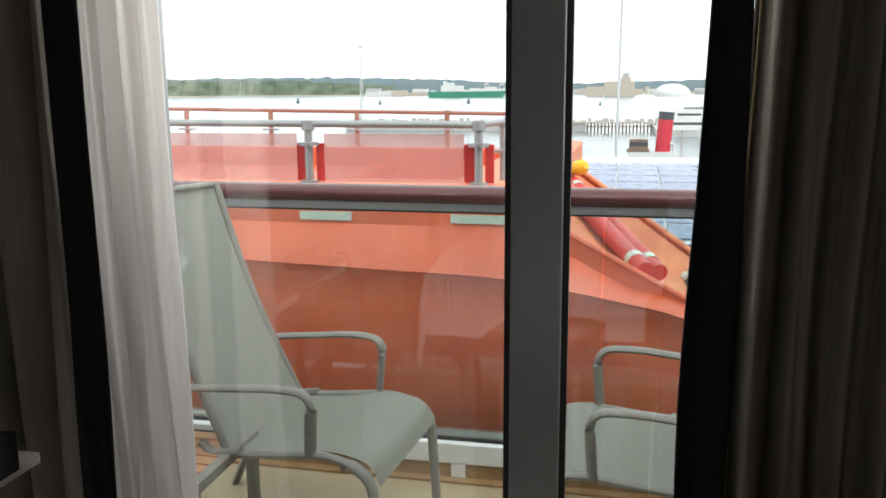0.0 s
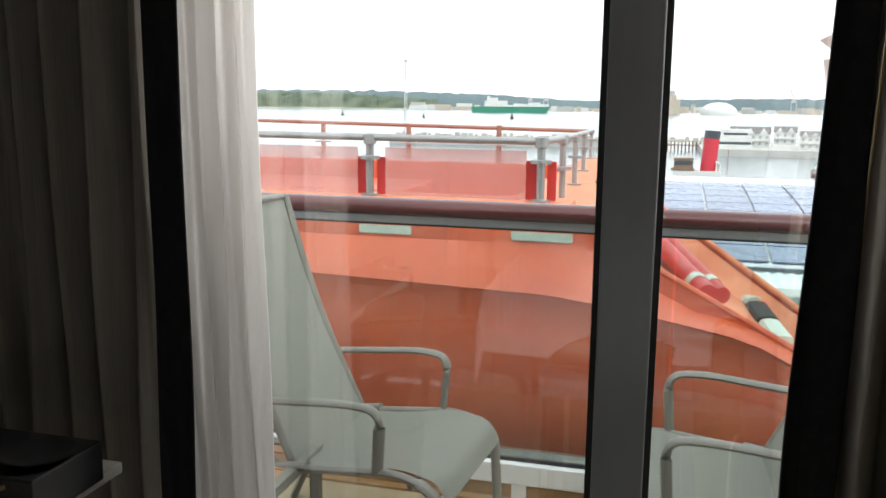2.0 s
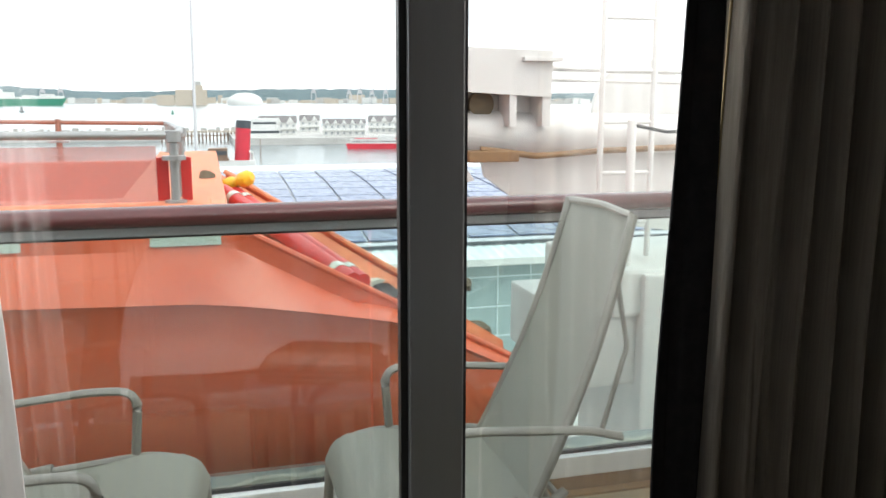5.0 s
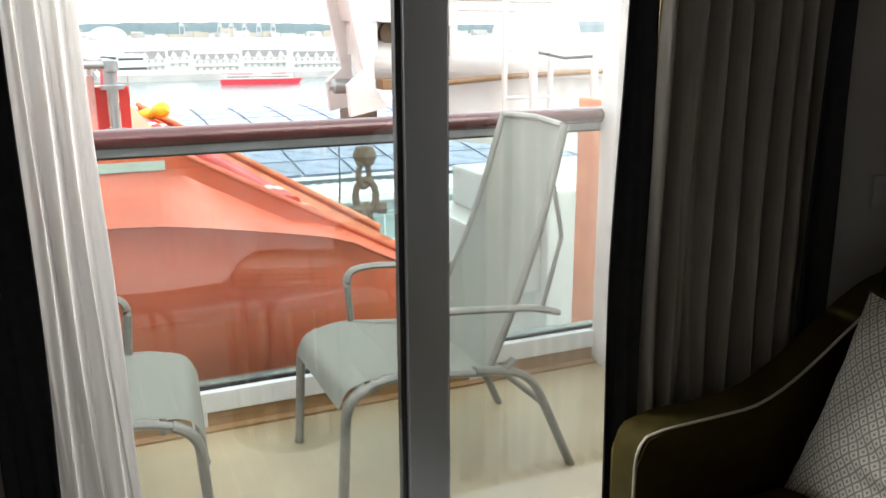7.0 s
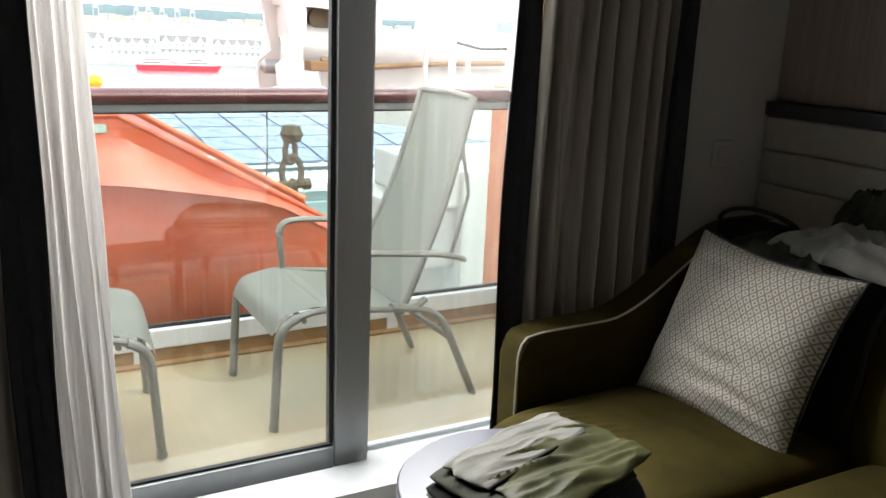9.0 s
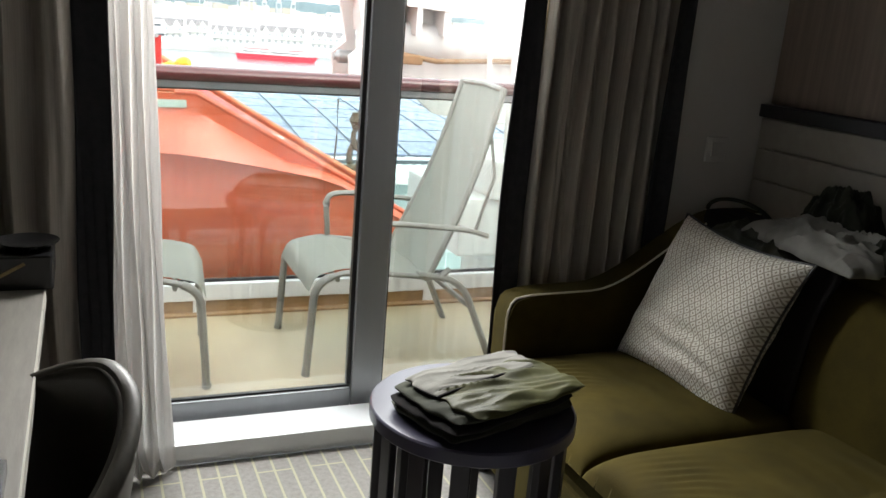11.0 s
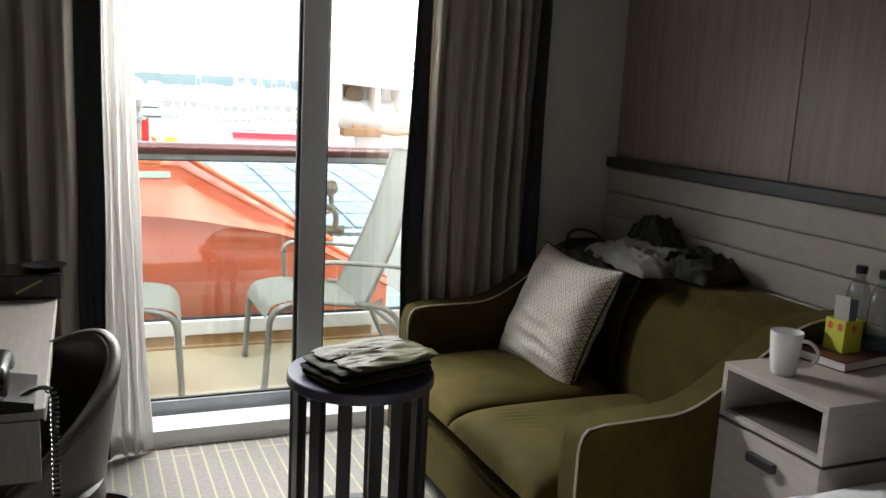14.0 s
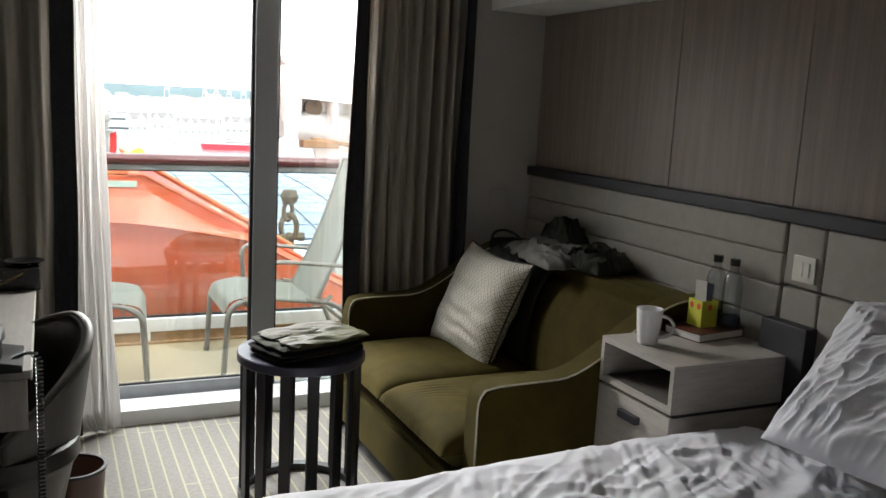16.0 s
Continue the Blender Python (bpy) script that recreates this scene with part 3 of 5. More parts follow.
# ---- harbour and distance ----
SEA = -24.0
water = mat("harbour_water", (0.16, 0.19, 0.20), 0.16, var=0.15, scale=0.02, bump=0.35, bscale=0.25, stretch=(1, 2.5, 1))
nodes_of(water)[0].nodes["Bump"].inputs["Distance"].default_value = 0.5
structure("water", sheet(lambda u, v: (-4800 + 9600 * u, -200 + 5100 * v, SEA), 12, 12), water, "pale grey calm harbour water", category="water")
M["trees"] = mat("far_woodland", (0.085, 0.115, 0.075), 0.95, var=0.45, scale=0.02, bump=0.0, col2=(0.16, 0.19, 0.14), spec=0.05)
# distance haze is put into the hills' blue-grey base colour
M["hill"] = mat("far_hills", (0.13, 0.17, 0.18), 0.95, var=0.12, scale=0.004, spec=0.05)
M["far_white"] = mat("far_white_paint", (0.60, 0.60, 0.58), 0.6, var=0.06, scale=0.2)
M["far_grey"] = mat("far_grey_concrete", (0.42, 0.41, 0.39), 0.8, var=0.15, scale=0.1)
M["far_tan"] = mat("far_tan_stone", (0.46, 0.40, 0.33), 0.8, var=0.2, scale=0.2)
M["far_roof"] = mat("far_slate_roof", (0.16, 0.15, 0.15), 0.8, var=0.2, scale=0.3)
M["far_green"] = mat("far_green_hull", (0.03, 0.20, 0.13), 0.5, var=0.1, scale=0.05)
M["far_red"] = mat("far_red_paint", (0.55, 0.03, 0.05), 0.45, var=0.12, scale=0.3)
M["far_brown"] = mat("far_brown_timber", (0.20, 0.13, 0.09), 0.8, var=0.3, scale=0.4)
M["far_steel"] = mat("far_pale_steel", (0.50, 0.49, 0.50), 0.6, var=0.1, scale=0.2)
M["far_dark"] = mat("far_dark_glass", (0.05, 0.06, 0.07), 0.3)
M["far_pane"] = mat("far_window_glass", (0.30, 0.32, 0.33), 0.3)
M["mud"] = mat("shore_mud", (0.30, 0.25, 0.19), 0.9, var=0.25, scale=0.01)
M["solar"] = mat("blue_solar_panel", (0.125, 0.155, 0.25), 0.28, var=0.18, scale=0.6, per_object=0.12)
M["roof_metal"] = mat("grey_roof_sheet", (0.55, 0.57, 0.60), 0.45, 0.1, 0.1, 0.4, 0.2, 4.0)
M["corrugated"] = mat("pale_corrugated_sheet", (0.62, 0.70, 0.70), 0.5, var=0.08, scale=0.4)
M["teal"] = mat("grey_teal_cladding", (0.30, 0.38, 0.38), 0.55, var=0.08, scale=0.3)


def polar(az, dist):
    return dist * math.sin(radians(az)), dist * math.cos(radians(az))


# wooded shore and hills
def ridge(dist, az0, az1, base, top_fn, n, seed, depth):
    rows = 4
    def fn(u, v):
        az = az0 + (az1 - az0) * u
        j = round(v * rows)
        d = dist + depth * (j / rows)
        x, y = polar(az, d)
        t_ = top_fn(az)
        h = [0.0, 0.62, 0.9, 1.0, 0.5][j] * t_ + (0 if j == 0 else noise.noise((az * 2.2 + seed, j * 2.0, seed)) * t_ * 0.16 + noise.noise((az * 9 + seed, j * 2.0, 1)) * t_ * 0.10)
        return (x, y, base + max(h, 0))
    return sheet(fn, n, rows)
tagged(part("far_hills", ridge(4300, -45, 40, SEA, lambda az: 52 + 9 * math.sin(az * 0.21) + 24 * max(0, min(1, (-6 - az) / 6)), 260, 2.0, 200), M["hill"]), "hills beyond the harbour, haze put into their blue-green colour", "hills", "", "structure")
tagged(part("woodland", ridge(3500, -45, -15.5, SEA, lambda az: 62 - 26 * max(0, (az + 22) / 7), 420, 5.0, 240), M["trees"]), "long dark green wood on the far shore", "woodland", "", "stuff")
tagged(part("far_shore", ridge(3350, -45, 40, SEA - 1, lambda az: 7.0 if az > -14 else 4.5, 200, 9.0, 300), M["mud"]), "low brown mud shore", "shore", "", "structure")

# scattered far port buildings
rnd = random.Random(4)
bms = {k: [] for k in ("far_white", "far_grey", "far_tan", "far_red")}
for k in range(150):
    az = rnd.uniform(-17, 26)
    d = rnd.uniform(3050, 3330)
    x, y = polar(az, d)
    w, h = rnd.uniform(10, 60), rnd.uniform(4, 16) * (1.6 if rnd.random() < 0.15 else 1)
    bms[rnd.choice(("far_white", "far_grey", "far_tan", "far_grey", "far_white", "far_tan"))].append(box(x - w / 2, x + w / 2, y, y + 20, SEA, SEA + 5 + h))
for key, lst in bms.items():
    if lst:
        tagged(part("port_sheds", join(*lst), M[key]), "far low port sheds and stacks along the shore", "sheds", "", "stuff")

def ship(name, label, az0, az1, dist, hull_h, hull_m, blocks, cat="ship"):
    t_ = thing(name, label, cat)
    x0, y0 = polar(az0, dist)
    x1, y1 = polar(az1, dist)
    L = math.hypot(x1 - x0, y1 - y0)
    ang = math.degrees(math.atan2(y1 - y0, x1 - x0))
    pts = [(0, hull_h * 0.95), (L * 0.02, 0), (L * 0.95, 0), (L, hull_h * 1.1), (L * 0.93, hull_h)]
    part("hull", extrude_profile(pts, -L * 0.06, L * 0.06), hull_m, t_, "painted hull")
    for nm, a, c, z0, z1, m_ in blocks:
        part(nm, box(a * L, c * L, -L * 0.05, L * 0.05, z0, z1, min(0.6, L * 0.004)), m_, t_)
    t_.matrix_basis = pose(x0, y0, SEA, 0, 0, ang)
    return t_
ship("car_carrier_ship", "far moored cargo ship with a green hull and white bridge", -13.3, -8.1, 2450, 17, M["far_green"], (("bridge", 0.17, 0.46, 17, 33, M["far_white"]), ("bridge", 0.24, 0.34, 33, 41, M["far_white"]), ("forecastle", 0.66, 0.98, 17, 24, M["far_white"]), ("funnel", 0.20, 0.24, 33, 46, M["far_white"])))
ship("red_ferry", "low red and white passenger ferry at the quay", 8.9, 14.1, 425, 2.6, M["far_red"], (("cabin", 0.05, 0.88, 2.6, 4.8, M["far_white"]), ("window_band", 0.08, 0.84, 3.3, 4.1, M["far_dark"]), ("wheelhouse", 0.40, 0.62, 4.8, 6.8, M["far_white"]), ("stripe", 0.10, 0.80, 4.81, 5.1, M["far_red"])))

# silo tower, dome, cranes
tw = thing("grain_tower", "pale far grain silo tower", "tower")
x, y = polar(-0.4, 2500)
part("block", box(x - 60, x + 25, y, y + 30, SEA, 18), M["far_tan"], tw)
part("tower", box(x - 14, x + 14, y - 3, y + 20, SEA, 30), M["far_tan"], tw)
part("head", box(x - 9, x + 9, y - 3, y + 15, 30, 41), M["far_grey"], tw)
part("shed", box(x - 110, x - 62, y, y + 30, SEA, 4), M["far_tan"], tw)
dm = thing("dome", "far white dome roofed hall", "building")
x, y = polar(2.52, 2600)
part("shell", lathe([(51, SEA), (51, SEA + 9), (47, SEA + 18), (36, SEA + 27), (20, SEA + 33), (0, SEA + 35)], 28, (x, y, 0)), M["far_white"], dm, smooth=True)


def dock_crane(az, dist, h, lean):
    t_ = thing("dock_crane", "far pale dock crane with a raised jib", "crane", group="dock cranes")
    s = h / 50
    part("legs", join(box(-6 * s, -4.4 * s, -3, -1, 0, 26 * s), box(4.4 * s, 6 * s, -3, -1, 0, 26 * s), box(-6 * s, 6 * s, -3, -1, 24 * s, 28 * s)), M["far_steel"], t_)
    part("jib", tube([(0, 0, 26 * s), (lean * s, 0, 56 * s)], 1.1 * s, seg=4), M["far_steel"], t_)
    part("cab", box(-4 * s, 4 * s, -4, 0, 28 * s, 33 * s), M["far_steel"], t_)
    x, y = polar(az, dist)
    t_.location = (x, y, SEA)
for az, d, h, ln in ((-9.4, 3000, 70, -8), (-8.4, 3000, 72, -10), (6.9, 2900, 74, -9), (9.2, 2800, 66, 10), (9.9, 2800, 70, 6), (10.7, 2800, 64, 10), (11.6, 2800, 68, 5), (12.5, 2800, 66, 9)):
    dock_crane(az, d, h, ln)

# lattice mast
ms = thing("lattice_mast", "slim grey lattice radio mast on the harbour mole", "mast")
x, y = polar(-17.65, 640)
ms.location = (x, y, SEA)
def leg(k, z):
    r = 1.6 - 1.0 * (z / 57)
    a = 2 * math.pi * k / 3
    return Vector((r * math.cos(a), r * math.sin(a), z))
for k in range(3):
    part("leg", tube([leg(k, 0), leg(k, 57)], 0.24, seg=5), M["far_steel"], ms)
part("bracing", join(*[tube([leg(k, z), leg((k + 1) % 3, z + 3.8)], 0.13, seg=4) for k in range(3) for z in [3.8 * i for i in range(15)]]), M["far_steel"], ms, "crossing braces")
part("platform", box(-1.6, 1.6, -1.6, 1.6, 55, 56.2), M["far_steel"], ms)
part("platform", box(-1.3, 1.3, -1.3, 1.3, 58, 58.8), M["far_steel"], ms)

# timber pier
pr = thing("pier", "long timber pier on brown piles across the harbour", "pier")
px0, px1 = -175.0, 44.0
part("deck", box(px0, px1, 516, 524, -19.4, -18.4), M["far_tan"], pr, "pale pier deck")
part("wall", box(px0, -26.0, 517, 523, SEA, -19.4), M["far_grey"], pr, "grey stone pier wall")
for k in range(34):
    xx = -25 + 2.05 * k
    part("pile", box(xx - 0.4, xx + 0.4, 516.5, 523, SEA, -19.4), M["far_brown"], pr)
part("waling", box(-26, px1, 516.2, 516.6, -21.6, -20.9), M["far_brown"], pr)
rnd = random.Random(9)
tagged(part("pier_clutter", join(*[box(xx, xx + rnd.uniform(1.2, 4.5), 517, 520, -18.4, -18.4 + rnd.uniform(0.7, 2.2)) for xx in [px0 + 4 + 4.3 * k for k in range(49)]]), M["far_grey"]), "small parked things along the pier", "clutter", "", "stuff")


def quay_house(az0, az1, dist, z0, wall_h, gables, storeys=2):
    t_ = thing("quay_house", "white waterside building with a row of gables and dark roof", "house", group="waterside houses")
    x0, y0 = polar(az0, dist)
    x1, y1 = polar(az1, dist)
    L = math.hypot(x1 - x0, y1 - y0)
    part("wall", box(0, L, 0, 14, 0, wall_h), M["far_white"], t_, "white wall")
    gw = L / gables
    part("roof", extrude_profile([(-0.6, wall_h), (7, wall_h + gw * 0.55), (14.6, wall_h)], -0.3, L + 0.3, "x"), M["far_roof"], t_, "dark slate roof")
    for k in range(gables):
        part("gable", extrude_profile([(k * gw + gw * 0.16, wall_h - 0.2), (k * gw + gw / 2, wall_h + gw * 0.46), (k * gw + gw * 0.84, wall_h - 0.2)], -0.5, 6.0), M["far_white"], t_)
    n = max(3, int(L / 3.2))
    for s in range(storeys):
        for k in range(n):
            xx = (k + 0.5) * L / n
            zz = wall_h * (s + 0.3) / storeys
            part("window", box(xx - 0.65, xx + 0.65, -0.12, 0.05, zz, zz + 1.5), M["far_pane"], t_)
    part("balcony", box(0, L, -1.4, -0.02, wall_h * 0.5 - 0.2, wall_h * 0.5), M["far_white"], t_)
    t_.matrix_basis = pose(x0, y0, z0, 0, 0, math.degrees(math.atan2(y1 - y0, x1 - x0)))
for a, c, d, g in ((3.3, 5.7, 500, 3), (7.4, 10.2, 480, 5), (10.4, 13.2, 520, 4), (13.6, 16.6, 500, 5), (17.0, 20.5, 500, 5), (21.0, 25.0, 500, 5), (5.9, 7.2, 540, 2)):
    quay_house(a, c, d, -20.5, 7.0, g)
wb_ = thing("ferry_terminal", "long white waterside terminal with a flat roof", "building")
x, y = polar(2.2, 470)
part("block", box(x, x + 20, y, y + 12, -21.5, -14.5), M["far_white"], wb_)
part("upper", box(x + 5, x + 19, y + 1, y + 11, -14.5, -10.5), M["far_white"], wb_)
part("window_band", join(box(x + 0.5, x + 19.5, y - 0.1, y, -18.2, -16.9), box(x + 6, x + 18, y + 0.9, y + 1.0, -13.4, -12.3)), M["far_dark"], wb_)
structure("quay", box(13, 330, 462, 640, SEA - 1, -20.5), M["far_grey"], "grey concrete quay", category="quay")

# steam tug with a red funnel
tg = thing("steam_tug", "old steam tug with a tall red funnel and brown wheelhouse", "boat", polar(2.0, 250) + (SEA,))
part("hull", extrude_profile([(-14, 5.2), (-13, 0), (12, 0), (15, 6.2), (6, 4.6)], -3, 3), M["far_dark"], tg, "dark hull")
part("deck_house", box(-9, 4, -2.2, 2.2, 4.6, 7.6, 0.1), M["far_white"], tg, "white deckhouse")
part("wheelhouse", box(-9.5, -3.2, -2.4, 2.4, 7.6, 8.2, 0.1), M["far_brown"], tg)
part("wheelhouse", box(-8.8, -3.6, -2.0, 2.0, 8.2, 11.0, 0.1), M["far_brown"], tg, "brown timber wheelhouse")
part("window_band", box(-8.6, -3.8, -2.06, -1.98, 9.2, 10.3), M["far_dark"], tg)
fn_ = part("funnel", moved(lathe([(2.1, 0), (2.1, 9.2), (0, 9.2)], 22), pose(0.4, 0, 7.4, 0, 4, 0)), M["far_red"], tg, "red funnel", True)
part("funnel_cap", moved(lathe([(2.14, 9.2), (2.14, 11.3), (1.7, 11.3), (1.7, 10.4)], 22), pose(0.4, 0, 7.4, 0, 4, 0)), M["far_dark"], fn_, "black funnel top", True)
part("ventilator", tube([(3.3, -1.5, 7.0), (3.3, -1.5, 9.5), (2.6, -2.4, 10.2)], 0.4, seg=8), M["far_white"], tg, smooth=True)
part("mast", tube([(5.6, 0, 4.6), (5.6, 0, 13.5)], 0.12, seg=6), M["far_brown"], tg)

pl_ = thing("flag_pole", "tall slim grey pole beyond the terminal roof", "pole", (-2.45, 162, SEA))
part("shaft", tube([(0, 0, 0), (0.45, 0, 45)], 0.26, 0.26, 8), M["far_steel"], pl_, smooth=True)

for az, d, s, c in ((-16.45, 1500, 3.0, "far_dark"), (-21.8, 1700, 4.0, "far_dark"), (-10.6, 1500, 4.0, "far_dark"), (-2.0, 1300, 2.4, "far_green")):
    bu = thing("harbour_buoy", "small dark floating harbour buoy", "buoy", polar(az, d) + (SEA,), "harbour buoys")
    part("float", lathe([(0, -0.5), (s, 0), (s * 1.1, s * 0.4), (s * 0.5, s * 0.8), (s * 0.3, s * 2.2), (0, s * 2.3)], 12), M[c], bu, smooth=True)

# ---- terminal with barrel roof of solar panels ----
tm = thing("terminal_building", "cruise terminal with a curved roof covered in blue solar panels", "building")
RX0, RX1, RY0, RY1, EAVE, RISE = -46.0, 66.0, 70.0, 150.0, -10.9, 2.95
def roof_z(y):
    return EAVE + RISE * (1 - ((y - (RY0 + RY1) / 2) / ((RY1 - RY0) / 2)) ** 2)
part("roof", sheet(lambda u, v: (RX0 + (RX1 - RX0) * u, RY0 + (RY1 - RY0) * v, roof_z(RY0 + (RY1 - RY0) * v)), 2, 40), M["roof_metal"], tm, "grey sheet metal barrel roof", True)
part("dock_wall", box(RX0, RX1, 68.0, 68.3, -22.5, -11.6), M["teal"], tm, "grey-teal cladding")
for k in range(38):
    part("cladding_joint", box(RX0 + 3 * k - 0.06, RX0 + 3 * k + 0.06, 67.9, 68.0, -22.5, -11.6), M["corrugated"], tm)
for z in (-13.6, -16.2, -18.8):
    part("cladding_rail", box(RX0, RX1, 67.92, 67.99, z - 0.06, z + 0.06), M["corrugated"], tm)
part("gutter", box(RX0, RX1, 69.6, 70.0, -11.15, -10.85), M["far_dark"], tm, "dark gutter line")
def corr(u, v):
    x = RX0 + (RX1 - RX0) * u
    return (x, 66.4 + 3.2 * v, -11.75 + 0.55 * v + 0.07 * math.sin(x * 2 * math.pi / 0.9))
part("eave_sheet", sheet(corr, 1000, 1), M["corrugated"], tm, "pale corrugated eave")
part("fascia", box(RX0, RX1, 66.25, 66.4, -12.3, -11.7), M["far_white"], tm, "white fascia")
panel_mesh = None
cols = [(-46.0 + 4.5 * k) for k in range(25)]
for k, xx in enumerate(cols):
    if 1.6 < xx + 2.2 < 5.6:
        continue
    for j in range(9):
        y0 = 71.0 + 4.3 * j
        y1 = y0 + 4.16
        if panel_mesh is None:
            ob = part("solar_panel", box(0, 4.22, 0, 4.08, 0.0, 0.12), M["solar"], tm)
            panel_mesh = ob.data
        else:
            ob = new("solar_panel", panel_mesh)
            ob.parent = tm
        sl = math.degrees(math.atan2(roof_z(y1) - roof_z(y0), y1 - y0))
        ob.matrix_local = pose(xx, y0, roof_z(y0) + 0.12, sl, 0, 0)
for xx in (1.2, 2.0, 2.8, 3.6, 4.4):
    part("roof_rib", tube([(xx, y, roof_z(y) + 0.1) for y in range(70, 112, 3)], 0.10, seg=5), M["far_steel"], tm)
structure("dock", box(-300, 330, 30, 64, SEA - 1, -22.4), M["far_grey"], "grey concrete dock apron", category="quay")

# ---- lifeboat ----
boat = thing("lifeboat", "large orange lifeboat tender hanging beside the balcony", "boat", (0.018, 4.63, -0.317))
B = lambda bm: moved(bm, Matrix.Translation((0, -4.63, 0.3)))


def top_z(x):
    return 0.93 if x < -0.36 else 0.93 - 0.545 * (x + 0.36)


def knuckle_z(x):
    return 0.645 - 0.03 * (x + 1.8) - (0.0 if x < -0.55 else 0.135 * (x + 0.55) ** 1.35)


def near_y(x):
    return 4.63 + (0.0 if x < -0.2 else 0.05 * (x + 0.2) ** 2)


XS = [-5.0 + 0.25 * k for k in range(17)] + [-0.80, -0.6, -0.48, -0.36, -0.24, -0.1, 0.05, 0.2, 0.35, 0.5, 0.65, 0.8, 0.95, 1.1, 1.22]


def hull_fn(u, v):
    x = XS[round(u * (len(XS) - 1))]
    zt, zk, y = top_z(x), knuckle_z(x), near_y(x)
    zk = min(zk, zt - 0.05)
    zs = max(zk + 0.04, zt - 0.10)
    bulge = 0.16 if x < 0.4 else 0.16 * max(0.1, 1 - (x - 0.4) / 1.0)
    rows = [(y, zt), (y, zs), (y - bulge * 0.55, (zs + zk) / 2 + 0.01), (y - bulge, zk), (y - bulge + 0.015, zk - 0.02), (y - bulge + 0.012, zk - 0.2), (y - bulge + 0.018, -0.08), (y - bulge + 0.08, -0.24), (y - bulge + 0.6, -0.5), (y + 1.2, -1.3)]
    yy, zz = rows[round(v * 9)]
    return (x, yy, zz)


hull = part("hull", B(sheet(hull_fn, len(XS) - 1, 9)), M["orange"], boat, "glossy orange hull", True)
far_y = lambda x: max(near_y(x) + 0.12, 7.36 - 1.29 * (x + 0.36))


def slope_fn(u, v):
    x = -0.36 + 1.58 * u
    a = near_y(x)
    f = far_y(x)
    return (x, a + (max(f, a + 0.1) - a) * v, top_z(x) - 0.15 * min(1.0, math.sin(math.pi * v) * 3))


part("fore_deck", B(sheet(slope_fn, 16, 8)), M["orange_top"], boat, "worn orange sloping foredeck", True)
part("side_deck", B(join(box(-5.0, -0.37, 4.640, 5.05, 0.84, 0.926, 0.006), box(-5.0, -0.45, 4.72, 5.05, 0.93, 1.03, 0.02), box(-0.95, -0.36, 5.05, 10.2, 0.72, 0.94, 0.02))), M["orange_top"], boat, "orange side deck")
part("well_floor", B(box(-5.0, -0.95, 5.05, 10.0, 0.40, 0.46)), M["orange_top"], boat)
part("coaming", B(join(box(-9.0, -0.9, 10.0, 10.15, 0.4, 0.86, 0.03), box(-9.0, -2.6, 8.6, 9.9, 0.4, 0.66, 0.05))), M["orange"], boat, "orange inner coaming")
part("gunwale", B(tube([(x, near_y(x) + 0.01, top_z(x) + 0.005) for x in XS if x >= -0.5], 0.018, seg=8)), M["orange"], boat, "rounded orange edge", True)
part("bulwark", B(sheet(lambda u, v: (-0.33 + 1.35 * u, far_y(-0.33 + 1.35 * u) + 0.04 * v, top_z(-0.33 + 1.35 * u) - 0.22 + 0.26 * v), 16, 2)), M["orange"], boat, "raised orange far bulwark", True)
part("bulwark_cap", B(tube([(-0.33 + 1.35 * k / 12, far_y(-0.33 + 1.35 * k / 12) + 0.03, top_z(-0.33 + 1.35 * k / 12) + 0.04) for k in range(13)], 0.02, seg=8)), M["orange_top"], boat, "rounded bulwark edge", True)
for a, c in ((-1.555, -1.265), (-0.728, -0.414), (-2.45, -2.14), (-3.3, -3.0)):
    part("reflective_strip", B(box(a, c, 4.622, 4.6285, 0.848, 0.893)), M["tape"], boat, "pale green reflective strip")
part("rubber_pad", B(tube([(0.53, 6.5, 0.345), (0.60, 6.0, 0.31)], 0.075, 0.03, 8)), M["tape"], boat, "grey-green rubber pad")
part("rubber_pad", B(tube([(0.605, 5.95, 0.30), (0.65, 5.65, 0.275)], 0.07, 0.03, 8)), M["gasket"], boat, "black rubber pad")
part("rubber_pad", B(tube([(0.655, 5.6, 0.275), (0.70, 5.3, 0.25)], 0.065, 0.03, 8)), M["tape"], boat, "grey-green rubber pad")

# rails on the boat
def boat_post(x, y, z0, z1, r=0.022):
    p = part("post", B(tube([(x, y, z0), (x, y, z1)], r, seg=10)), M["steel"], boat, "galvanised post", True)
    part("clamp", Matrix and lathe([(r + 0.002, -0.03), (r + 0.014, -0.025), (r + 0.014, 0.025), (r + 0.002, 0.03)], 12, (x, y - 4.63, z1 - 0.02 + 0.3)), M["steel"], p, "pipe clamp", True)
    part("collar", lathe([(r, -0.012), (0.055, -0.010), (0.055, 0.010), (r, 0.012)], 14, (x, y - 4.63, z0 + 0.21 + 0.3)), M["steel"], p, "round flange", True)
    part("base_flange", lathe([(r, 0.0), (0.05, 0.0), (0.05, 0.012), (r, 0.014)], 14, (x, y - 4.63, z0 + 0.3)), M["steel"], p, "base flange", True)


